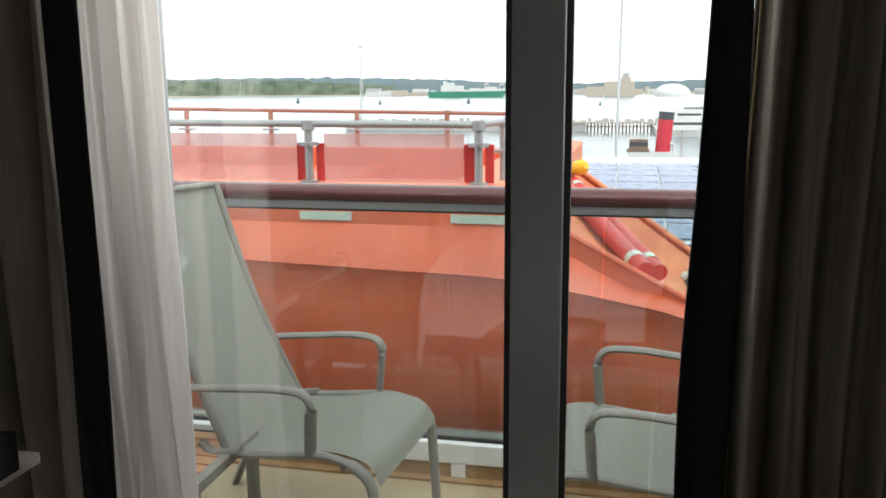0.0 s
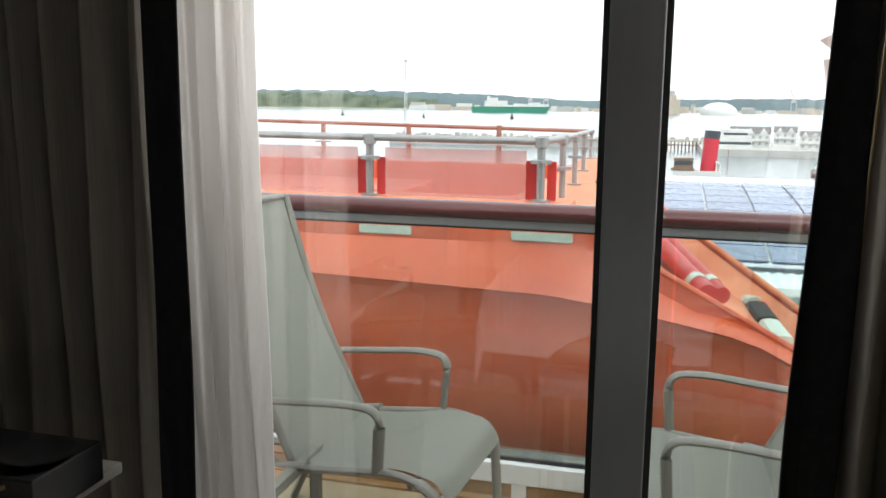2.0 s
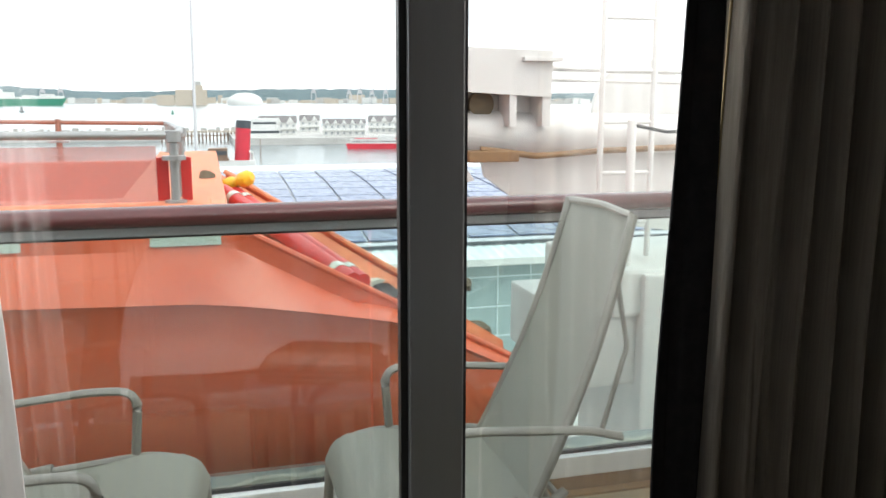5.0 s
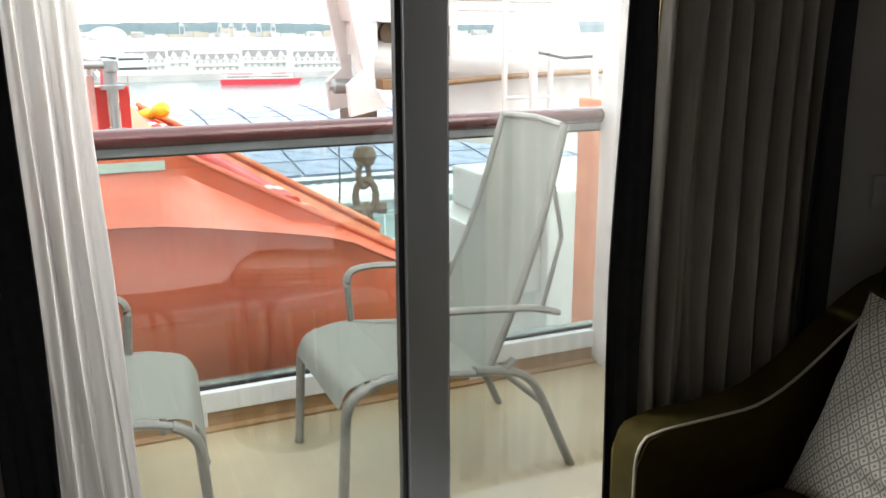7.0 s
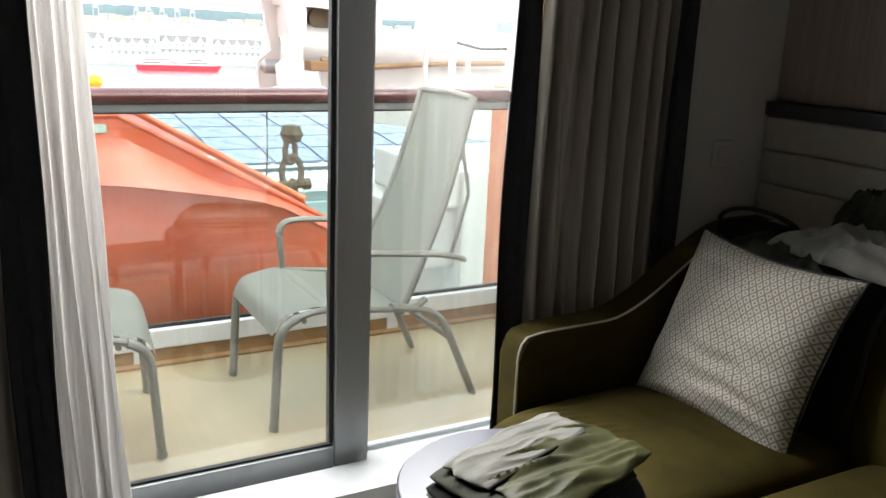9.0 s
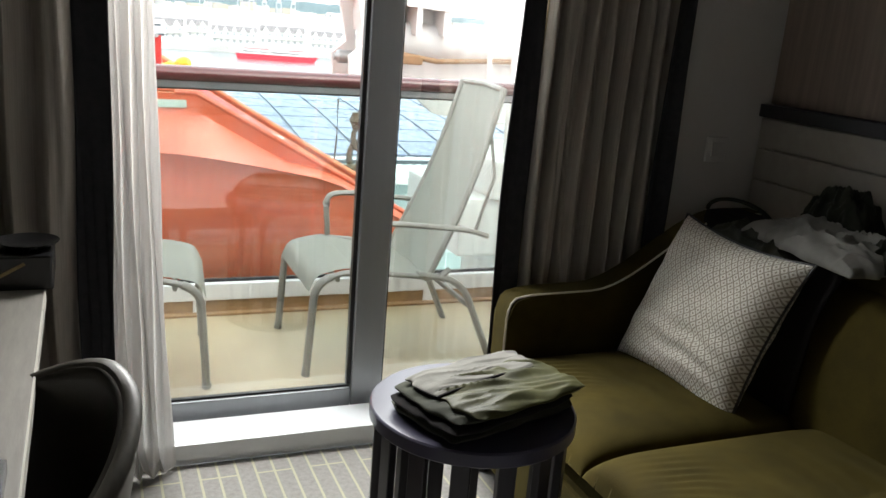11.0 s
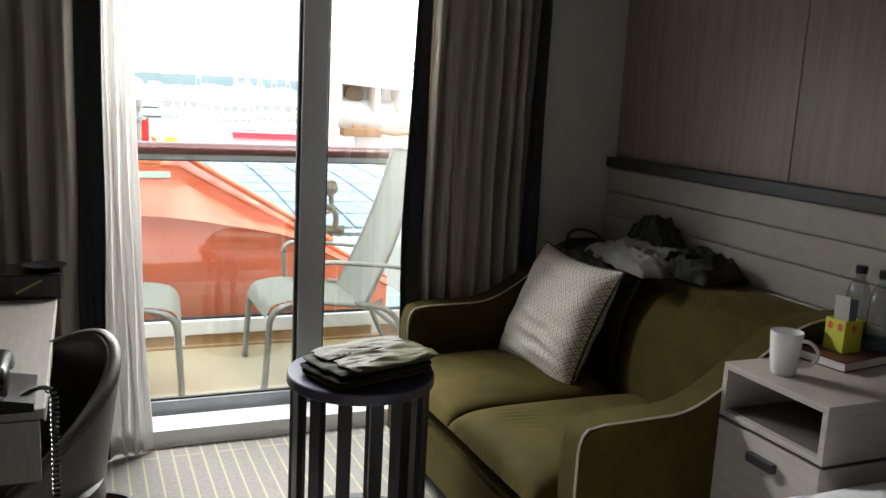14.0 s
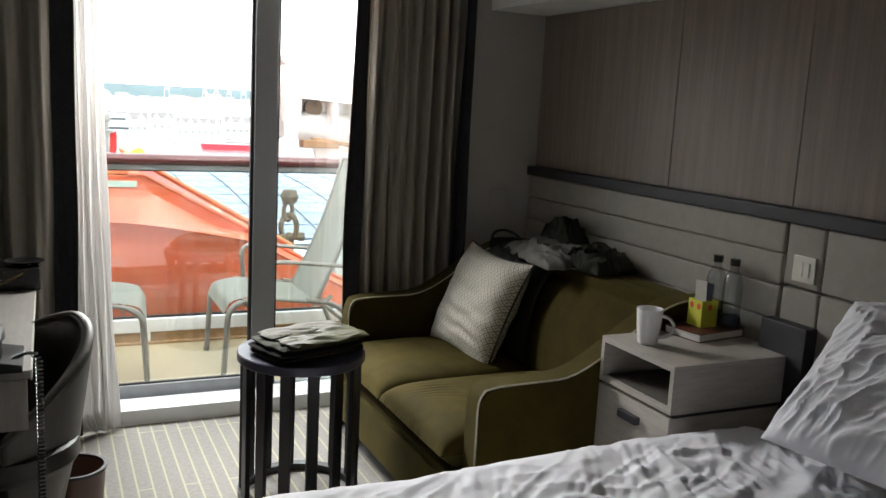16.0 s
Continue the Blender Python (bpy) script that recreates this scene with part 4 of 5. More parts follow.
for x in (-3.45, -2.50, -1.555, -0.61):
    boat_post(x, 4.79, 1.03, 1.36)
for k, (x, y) in enumerate(((-0.60, 5.6), (-0.66, 6.8), (-0.74, 8.2), (-0.85, 10.05))):
    boat_post(x, y, 0.94, 1.345 - 0.03 * k, 0.02)
part("top_rail", B(tube([(-5.0, 4.79, 1.365), (-0.60, 4.79, 1.345)], 0.020, seg=10)), M["steel"], boat, "galvanised top rail", True)
part("top_rail", B(tube([(-0.61, 4.79, 1.345), (-0.60, 5.6, 1.335), (-0.66, 6.8, 1.31), (-0.74, 8.2, 1.285), (-0.85, 10.05, 1.25)], 0.020, seg=10)), M["steel"], boat, "galvanised side rail", True)
part("far_rail", B(tube([(-9.0, 10.1, 1.36), (-0.85, 10.1, 1.24)], 0.022, seg=8)), M["copper"], boat, "brown far rail", True)
for x in (-7.4, -6.3, -5.2, -4.09, -3.0, -1.91):
    part("far_post", B(tube([(x, 10.1, 0.86), (x, 10.1, 1.29)], 0.03, seg=8)), M["copper"], boat, smooth=True)
    for z in (0.90, 1.05):
        part("far_flange", B(box(x - 0.10, x + 0.10, 10.06, 10.14, z, z + 0.022, 0.005)), M["steel"], boat)
for a, c in ((-4.4, -3.5), (-3.40, -2.55), (-2.45, -1.63), (-1.47, -0.69)):
    g = part("screen", B(box(a, c, 4.80, 4.806, 1.035, 1.295)), M["screen"], boat, "clear plastic wind screen")
    g.visible_shadow = False
for x in (-1.555, -0.61, -2.5):
    part("lamp_board", B(join(box(x - 0.085, x - 0.028, 4.83, 4.85, 1.035, 1.24), box(x + 0.028, x + 0.075, 4.83, 4.85, 1.035, 1.24))), M["red"], boat, "bright red marker board")

for dx, dy, r in ((0.0, 0.0, 0.056), (0.08, 0.13, 0.052)):
    fd = thing("fender", "red sausage fender with grey reflective bands, lying on the foredeck", "fender", (0.018, 5.9, 0.583), "fenders on the boat")
    a, c = Vector((-0.36 + dx, 6.85 + dy, 0.855 - 0.3 * dx)), Vector((0.27 + dx, 5.1 + dy, 0.53 - 0.4 * dx))
    d = c - a
    pts = [a + d * (k / 20) for k in range(21)]
    body = tube([p - Vector((0, 5.9, 0.6)) for p in pts], r, seg=14)
    part("tube", body, M["red"], fd, smooth=True)
    for f in (0.10, 0.90):
        part("band", tube([a + d * f - Vector((0, 5.9, 0.6)), a + d * (f + 0.035) - Vector((0, 5.9, 0.6))], r + 0.004, seg=14, caps=False), M["tape"], fd, "grey reflective band", True)
fl = thing("buoy_lamp", "yellow plastic self-igniting buoy light on the lifeboat", "buoy light", (-0.342, 6.95, 0.843))
part("body", moved(lathe([(0, 0), (0.05, 0.0), (0.075, 0.05), (0.075, 0.14), (0.05, 0.17), (0.05, 0.22), (0.075, 0.25), (0.075, 0.34), (0.04, 0.38), (0, 0.38)], 18), pose(0, 0.1, 0.0, 70, 0, 50) @ Matrix.Scale(0.75, 4)), M["yellow"], fl, smooth=True)
part("cap", moved(lathe([(0, 0), (0.055, 0), (0.055, 0.07), (0, 0.09)], 14), pose(-0.12, 0.05, 0.05, -30, 20, 0)), M["rust"], fl, smooth=True)

# ship side ledge below the balcony
structure("ship_ledge", box(-6.0, 6.0, 3.72, 4.32, -1.5, -0.17), M["hullgrey"], "grey painted ship side ledge", category="ledge")
rp = thing("mooring_rope", "grey twisted rope lying along the ship side ledge", "rope", (0, 4.12, -0.135))
part("strand", tube([(-3 + 0.1 * k, 0.03 * math.sin(0.7 * k), 0.012 * math.sin(1.9 * k)) for k in range(61)], 0.024, seg=8), M["rope"], rp, smooth=True)

# ---- davit ----
dv = thing("davit", "white painted lifeboat davit with arm, ladder and sheave", "crane", (1.55, 6.37, -1.415))
D = lambda bm: moved(bm, Matrix.Translation((-1.4, -5.95, 1.5)))
WP = M["white_paint"]
part("head_box", D(join(extrude_profile([(0.92, 1.755), (1.73, 1.735), (1.72, 1.42), (0.99, 1.46)], 5.75, 6.3), box(1.50, 1.78, 5.7, 6.35, 1.66, 1.69, 0.004))), WP, dv, "white box head")
part("cheek_plate", D(extrude_profile([(0.86, 1.75), (0.99, 1.77), (1.05, 1.42), (1.06, 1.0), (1.16, 0.86), (0.88, 0.80), (0.86, 1.02), (0.98, 1.12), (0.90, 1.5)], 5.72, 5.78)), WP, dv, "shaped cheek plate")
part("cheek_plate", D(extrude_profile([(0.86, 1.75), (0.99, 1.77), (1.05, 1.42), (1.06, 1.0), (1.16, 0.86), (0.88, 0.80), (0.86, 1.02), (0.98, 1.12), (0.90, 1.5)], 6.25, 6.31)), WP, dv)
part("web", D(join(box(1.03, 1.10, 5.76, 6.28, 1.22, 1.47), box(1.42, 1.47, 5.76, 6.28, 1.22, 1.44), box(1.02, 1.72, 6.0, 6.28, 1.30, 1.45), box(1.66, 1.72, 5.76, 6.28, 1.22, 1.44))), WP, dv, "stiffening webs")
part("lip", D(moved(box(-0.02, 0.17, 5.78, 6.25, -0.012, 0.012), pose(0.84, 0, 1.87, 0, 38, 0))), WP, dv, "tilted lip plate")
part("arm", D(tube([(1.03, 6.0, 1.19), (1.6, 6.0, 1.17), (3.4, 6.0, 1.14)], 0.145, seg=20)), WP, dv, "white tubular arm", True)
part("arm_plate", D(extrude_profile([(1.30, 1.05), (3.6, 0.98), (3.6, 0.3), (1.75, 0.55), (1.35, 0.85)], 6.05, 6.12)), WP, dv, "white lower side plate")
part("pin", D(moved(lathe([(0, 0), (0.055, 0), (0.055, 0.12), (0.03, 0.14), (0.03, 0.16), (0, 0.16)], 16), pose(0.96, 6.0, 1.0, 0, -90, 0))), M["steel"], dv, "steel pivot pin", True)
part("timber", D(box(1.10, 1.46, 5.66, 5.82, 0.985, 1.06, 0.01)), M["brown_wood"], dv, "worn brown timber block")
part("cable", D(tube([(1.2, 5.72, 1.07), (1.6, 5.7, 1.02), (2.1, 5.7, 1.05), (3.2, 5.7, 1.08)], 0.022, seg=8)), M["brown_wood"], dv, "brown greased wire", True)
part("sheave", D(moved(lathe([(0, -0.03), (0.09, -0.03), (0.07, 0), (0.09, 0.03), (0, 0.03)], 18), pose(1.27, 5.95, 1.37, 90, 0, 0))), M["rust"], dv, "rusty sheave", True)
part("shoe", D(box(0.92, 1.12, 5.85, 6.15, 0.74, 0.83, 0.015)), M["rust"], dv)
for x in (2.03, 2.42):
    part("ladder_rail", D(tube([(x, 5.6, 0.3), (x, 5.6, 2.4)], 0.022, seg=8)), WP, dv, smooth=True)
for z in (0.55, 0.9, 1.25, 1.6, 1.95):
    part("rung", D(tube([(2.03, 5.6, z), (2.42, 5.6, z)], 0.014, seg=8)), WP, dv, smooth=True)
for x in (2.16, 2.68):
    part("stanchion", D(tube([(x, 5.4, -0.3), (x, 5.4, 1.27)], 0.03, seg=10)), WP, dv, smooth=True)
part("grab_line", D(tube([(2.16, 5.4, 1.24), (2.42, 5.4, 1.19), (2.68, 5.4, 1.20)], 0.012, seg=8)), M["gasket"], dv, "black grab line", True)
part("drum_plate", D(moved(lathe([(0, -0.02), (0.42, -0.02), (0.42, 0.02), (0, 0.02)], 28), pose(2.75, 6.4, 1.30, 90, 0, 0))), WP, dv, "round drum plate", True)
part("guard_rail", D(join(tube([(1.75, 5.9, 1.62), (3.4, 5.9, 1.60)], 0.022, seg=8), tube([(1.75, 5.9, 1.54), (3.4, 5.9, 1.52)], 0.014, seg=8))), WP, dv, smooth=True)
part("post", D(box(2.2, 2.55, 5.2, 6.2, -1.5, 0.25, 0.02)), WP, dv, "white davit pedestal")
part("housing", D(join(box(1.75, 3.6, 5.3, 6.6, -0.55, -0.05, 0.03), box(2.0, 3.6, 5.25, 6.5, -0.05, 0.28, 0.03))), WP, dv, "white winch housing")
part("strut", D(box(2.23, 2.29, 4.6, 4.9, -1.5, 0.95, 0.02)), M["orange_top"], dv, "peach-coloured upright")

sk = thing("hoist_chain", "rusty hoisting shackles and links hanging from the davit", "chain", (1.225, 6.50, 0.17))
sk.scale = (1.12, 1.12, 1.12)
def ring(cx, cz, w, h, r, turn):
    pts = []
    for k in range(25):
        a = 2 * math.pi * k / 24
        pts.append(Matrix.Rotation(radians(turn), 3, "Z") @ Vector((w * math.cos(a), 0, h * math.sin(a))))
    return moved(tube(pts, r, seg=8, up=(0.1, 1, 0.05)), Matrix.Translation((cx, 0, cz)))
part("link", ring(0, 0.21, 0.042, 0.085, 0.021, 12), M["rust"], sk, smooth=True)
part("link", ring(0.01, 0.06, 0.070, 0.115, 0.025, -15), M["rust"], sk, smooth=True)
part("link", ring(0.015, -0.13, 0.042, 0.13, 0.021, 35), M["rust"], sk, smooth=True)
part("shackle_pin", tube([(-0.13, 0, -0.03), (0.14, 0, -0.03)], 0.032, seg=10), M["rust"], sk, smooth=True)
part("nut", tube([(0.10, 0, -0.03), (0.15, 0, -0.03)], 0.046, seg=6), M["rust"], sk)
part("top_block", lathe([(0, -0.07), (0.06, -0.06), (0.085, 0), (0.06, 0.06), (0, 0.07)], 14, (0.01, 0, 0.34)), M["rust"], sk, smooth=True)
part("hook_block", box(-0.05, 0.28, -0.12, 0.12, -0.45, -0.30, 0.04), M["rust"], sk)
part("thin_wire", tube([(-0.17, 0, 0.5), (-0.17, 0, 0.2), (-0.20, 0, -0.35)], 0.007, seg=6), M["rust"], sk, smooth=True)

# ---- sofa ----
so = thing("sofa", "olive velvet two-seat sofa with sweeping arms and cream piping", "sofa", (0.742, 1.09, 0.0))
S = lambda bm: moved(bm, Matrix.Translation((-0.7, -1.05, 0)))
def arm_top(x):
    u = max(0.0, min(1.0, (x - 0.53) / 0.54))
    return 0.622 + 0.02 * (x - 0.2) + 0.238 * u * u * (3 - 2 * u)
def arm_line(n=26):
    return [(0.235 + 0.97 * k / n, arm_top(0.235 + 0.97 * k / n)) for k in range(n + 1)]
for y0, y1 in ((1.665, 1.765), (0.335, 0.435)):
    pts = [(0.235, 0.06)] + [(0.236, 0.545), (0.239, 0.573), (0.247, 0.596), (0.262, 0.613)] + [(x, z) for x, z in arm_line() if x > 0.30] + [(1.21, 0.06)]
    bm = extrude_profile(pts, y0, y1)
    bmesh.ops.bevel(bm, geom=[e for e in bm.edges if abs((e.verts[0].co - e.verts[1].co).y) < 0.01], offset=0.008, segments=2, affect="EDGES")
    part("arm", S(bm), M["velvet"], so, smooth=True)
    for y in (y0 + 0.003,):
        line = [(0.232, y, 0.07), (0.232, y, 0.545), (0.235, y, 0.574), (0.244, y, 0.598), (0.260, y, 0.615)] + [(x, y, z - 0.001) for x, z in arm_line() if x > 0.30]
        part("piping", S(tube(line, 0.0038, seg=6, up=(0, 1, 0))), M["piping"], so, "cream piping", True)
def cushion(x0, x1, y0, y1, z0, z1, crown, seed):
    def fn(s):
        def g(u, v):
            e = 1 - abs(2 * u - 1) ** 7
            h = 1 - abs(2 * v - 1) ** 7
            w = (max(e, 0) * max(h, 0)) ** 0.45
            x, y = x0 + (x1 - x0) * u, y0 + (y1 - y0) * v
            zm = (z0 + z1) / 2
            n_ = noise.noise((x * 5 + seed, y * 5, 3.1)) * 0.008 + 0.003 * noise.noise((x * 22, y * 7 + seed, 1.0))
            fx, fy = x - (x0 + 0.13), y - (y1 - 0.17)
            fan = math.exp(-(fx / 0.09) ** 2 - (fy / 0.13) ** 2)
            n_ += 0.0045 * fan * math.sin((fy + 0.35 * fx + 0.010 * noise.noise((x * 9, y * 9, seed))) * 210 / (1 + 1.6 * fx))
            return (x, y, zm + s * ((z1 - z0) / 2 * w + (crown + n_) * w * math.sin(math.pi * u) * math.sin(math.pi * v)))
        return g
    a = sheet(fn(1), 90, 130)
    b_ = sheet(fn(-1), 10, 10)
    bm = join(a, b_)
    bmesh.ops.remove_doubles(bm, verts=bm.verts, dist=0.0004)
    return bm
part("seat_cushion", S(cushion(0.155, 0.98, 1.045, 1.665, 0.27, 0.44, 0.012, 1.0)), M["velvet"], so, "olive velvet seat cushion", True)
part("seat_cushion", S(cushion(0.155, 0.98, 0.435, 1.040, 0.27, 0.445, 0.016, 5.0)), M["velvet"], so, "olive velvet seat cushion", True)
part("base", S(join(box(0.19, 1.20, 0.34, 1.76, 0.07, 0.29, 0.012), box(0.175, 0.20, 0.44, 1.66, 0.08, 0.27, 0.008))), M["velvet"], so)
def backrest(u, v):
    y = 0.44 + 1.22 * v
    edge = (1 - abs(2 * v - 1) ** 6) ** 0.5
    z = 0.40 + 0.475 * u
    x = 0.86 + 0.16 * u - 0.05 * math.sin(math.pi * min(u, 0.9)) * edge + 0.10 * max(0, u - 0.86) * 6
    return (x, y, z - 0.03 * (1 - edge) * u + 0.004 * noise.noise((y * 6, z * 6, 0)))
part("backrest", S(join(sheet(backrest, 24, 30), box(1.0, 1.21, 0.44, 1.66, 0.3, 0.87, 0.03))), M["velvet"], so, "olive velvet backrest", True)
for x, y in ((0.22, 0.38), (0.22, 1.71), (1.15, 0.38), (1.15, 1.71)):
    part("foot", S(lathe([(0, 0), (0.026, 0), (0.034, 0.075), (0, 0.075)], 14, (x, y, 0))), M["table"], so, "black tapered foot", True)

pl = thing("cushion", "pale square cushion with a fine woven lozenge pattern on the sofa", "cushion", (0.83, 1.4, 0.65))
def pillow_fn(s):
    def g(u, v):
        a, b_ = 2 * u - 1, 2 * v - 1
        w = max(0.0, (1 - a ** 4) * (1 - b_ ** 4)) ** 0.62
        k = 1 - 0.09 * (1 - b_ * b_) * abs(a) ** 3
        k2 = 1 - 0.11 * (1 - a * a) * abs(b_) ** 3
        low = math.exp(-((b_ + 0.45) / 0.3) ** 2 - ((a - 0.25) / 0.55) ** 2)
        wr = 0.014 * noise.noise((a * 1.8, b_ * 3.5, 2.0)) + 0.006 * noise.noise((a * 1.6 + 3, b_ * 6 + a, 4.0))
        wr += 0.011 * low * math.sin(b_ * 26 + 2.5 * noise.noise((a * 2.2, b_ * 2, 7.0)) + a * 2.0)
        return (a * 0.258 * k, b_ * 0.258 * k2, s * (0.085 * w + wr * w))
    return g
bm = join(sheet(pillow_fn(1), 80, 80), sheet(pillow_fn(-1), 80, 80))
bmesh.ops.remove_doubles(bm, verts=bm.verts, dist=0.0004)
part("cover", bm, M["cushion"], pl, smooth=True)
part("piping", tube([(p[0], p[1], 0) for p in [pillow_fn(1)(u, v) for u, v in [(k / 20, 0) for k in range(20)] + [(1, k / 20) for k in range(20)] + [(1 - k / 20, 1) for k in range(20)] + [(0, 1 - k / 20) for k in range(21)]]], 0.005, seg=6), M["ledge"], pl, "dark edge piping", True)
# cushion plane from its corners
up_ = (Vector((0.871, 1.637, 0.865)) - Vector((0.70, 1.60, 0.45))).normalized()
side_ = (Vector((0.91, 1.154, 0.84)) - Vector((0.871, 1.637, 0.865))).normalized()
nrm_ = side_.cross(up_).normalized()
up_ = nrm_.cross(side_).normalized()
if nrm_.x > 0:
    nrm_ = -nrm_
m3 = Matrix((side_, up_, nrm_)).transposed()
PILLOW_AT = Vector((0.795, 1.404, 0.645))
pl.matrix_basis = Matrix.Translation(PILLOW_AT) @ m3.to_4x4()

# clothes along the sofa back
def cloth_heap(name, label, cat, at, size, material, seed, turn=0.0, rough=0.5, group=""):
    t_ = thing(name, label, cat, at, group)
    sx, sy, sz = size
    def fn(u, v):
        a, b_ = 2 * u - 1, 2 * v - 1
        w = max(0.0, (1 - abs(a) ** 3) * (1 - abs(b_) ** 3)) ** 0.5
        n_ = noise.noise((a * 2.3 + seed, b_ * 2.0, seed)) * 0.34 + 0.15 * (1 - 2.2 * abs(noise.noise((a * 1.6 + seed + b_, b_ * 3.4 - a, 9.0))))
        fold = (1 - min(1.0, abs(noise.noise((a * 1.2 + b_ * 2.6 + seed, b_ * 1.1 - a * 2.4, seed + 3))) * 2.4)) ** 2
        n_ += 0.42 * (fold - 0.3) + 0.12 * noise.noise((a * 6 + seed, b_ * 5, 2.0))
        return (a * sx * (1 + 0.15 * n_), b_ * sy * (1 + 0.15 * noise.noise((b_ * 3, a * 3, seed))), sz * w * (0.62 + rough * n_))
    ob = part("fabric", sheet(fn, 70, 84), material, t_, smooth=True)
    solid(ob, 0.006)
    t_.matrix_basis = Matrix.Translation(at) @ pose(0, 0, 0, 0, 0, turn)
    return t_
cloth_heap("jumper", "crumpled pale grey jumper thrown over the sofa back", "clothing", (1.08, 1.24, 0.875), (0.15, 0.25, 0.105), M["shirt_light"], 2.0, -8)
cloth_heap("jacket", "rolled dark olive jacket on the sofa back", "clothing", (1.13, 0.99, 0.88), (0.11, 0.14, 0.12), M["shirt_dark"], 6.0, 5)
cloth_heap("cap", "dark olive cap propped against the headboard", "clothing", (1.165, 1.31, 0.915), (0.07, 0.11, 0.17), M["shirt_dark"], 11.0, 10)
cloth_heap("shirt", "dark patterned shirt bundled behind the cushion", "clothing", (1.04, 1.44, 0.82), (0.14, 0.20, 0.10), M["shirt_dark"], 15.0, 0)
co = thing("coat", "black coat draped down over the sofa back", "clothing", (0.985, 1.285, 0.65))
def drape_fn(u, v):
    y = 1.06 + 0.36 * v
    z = 0.44 + 0.47 * min(1, u * 1.25)
    x = 0.845 + 0.16 * min(1, u * 1.25) - 0.045 * math.sin(math.pi * min(u, 0.9)) + max(0, u - 0.8) * 0.9
    return (x - 0.016 - 0.012 * noise.noise((y * 9, z * 3, 4.0)) - 0.95, y + 0.03 * noise.noise((z * 5, 2.0, 1.0)) - 1.25, z - 0.65 + (0.006 if u > 0.8 else 0))
solid(part("cloth", sheet(drape_fn, 26, 18), M["dark_velvet"], co, smooth=True), 0.008)
hb = thing("handbag", "dark bag with a curved piped handle behind the cushion", "bag", (1.08, 1.59, 0.84))
part("body", box(-0.08, 0.08, -0.15, 0.15, -0.02, 0.06, 0.03), M["dark_velvet"], hb)
part("handle", tube([(-0.05, 0.16 * math.cos(math.pi * k / 14), 0.05 + 0.06 * math.sin(math.pi * k / 14)) for k in range(15)], 0.007, seg=6), M["shirt_dark"], hb, smooth=True)

# ---- side table with clothes ----
tb = thing("drum_table", "round black slatted side table with folded clothes on it", "table", (-0.115, 1.105, 0.0))
RT = 0.243
part("tabletop", lathe([(0, 0.545), (RT - 0.004, 0.545), (RT, 0.549), (RT, 0.577), (RT - 0.004, 0.581), (0, 0.581)], 56), M["table_top"], tb, "satin black round top", True)
part("base_ring", lathe([(RT - 0.045, 0.0), (RT - 0.008, 0.0), (RT - 0.008, 0.028), (RT - 0.045, 0.028), (RT - 0.045, 0.0)], 48), M["table"], tb, smooth=True)
for k in range(14):
    a = 2 * math.pi * (k + 0.35) / 14
    ob = part("slat", box(-0.010, 0.010, -0.021, 0.021, 0.02, 0.549, 0.002, 1), M["table"], tb)
    ob.matrix_local = pose((RT - 0.024) * math.cos(a), (RT - 0.024) * math.sin(a), 0, 0, 0, math.degrees(a))
def crease(p, q, seed):
    return (1 - min(1.0, abs(noise.noise((p, q, seed))) * 2.0)) ** 2


def folded(name, label, at, size, material, seed, turn, z, puff=0.006, slope=0.0):
    t_ = thing(name, label, "clothing", (at[0], at[1], z))
    sx, sy, sz = size
    def fn(s):
        def g(u, v):
            a, b_ = math.sin(math.pi * (u - 0.5)), math.sin(math.pi * (v - 0.5))
            w = max(0.0, (1 - a ** 6) * (1 - b_ ** 6)) ** 0.5
            n_ = puff * noise.noise((a * 1.3 + seed, b_ * 1.5, seed)) + puff * 1.5 * (crease(a * 1.1 + b_ * 1.9 + seed, b_ * 0.8 - a * 0.5, seed + 4) - 0.35) + puff * 0.5 * noise.noise((a * 3 + b_ * 7, seed, b_))
            px = a * sx * (1 - 0.07 * b_ ** 4) + 0.012 * noise.noise((b_ * 2.4, seed, 0))
            py = b_ * sy * (1 - 0.07 * a ** 4) + 0.011 * noise.noise((a * 2.4, 0, seed))
            return (px, py, sz / 2 + s * sz / 2 * w + slope * b_ + (n_ * w if s > 0 else 0))
        return g
    bm = join(sheet(fn(1), 70, 60), sheet(fn(-1), 70, 60))
    bmesh.ops.remove_doubles(bm, verts=bm.verts, dist=0.0003)
    part("fabric", bm, material, t_, smooth=True)
    t_.matrix_basis = Matrix.Translation((at[0], at[1], z)) @ pose(0, 0, 0, 0, 0, turn)
    return t_
folded("trousers", "folded dark trousers at the bottom of a pile", (-0.103, 1.075), (0.198, 0.124, 0.028), M["shirt_dark"], 3.0, 17, 0.581, 0.003)
folded("shirt", "folded black shirt in a pile on the round table", (-0.106, 1.070), (0.200, 0.122, 0.026), M["dark_velvet"], 8.0, 19, 0.601, 0.003)
folded("trousers", "dark folded trousers in the middle of the pile", (-0.098, 1.075), (0.196, 0.120, 0.026), M["shirt_dark"], 21.0, 18, 0.620, 0.004)
folded("shirt", "folded olive satin shirt on top of the pile", (-0.068, 1.035), (0.176, 0.100, 0.020), M["shirt_green"], 12.0, 19, 0.640, 0.007, 0.002)
folded("towel", "folded pale grey cotton top lying on the pile", (-0.112, 1.122), (0.172, 0.062, 0.022), M["shirt_light"], 17.0, 19, 0.641, 0.003)
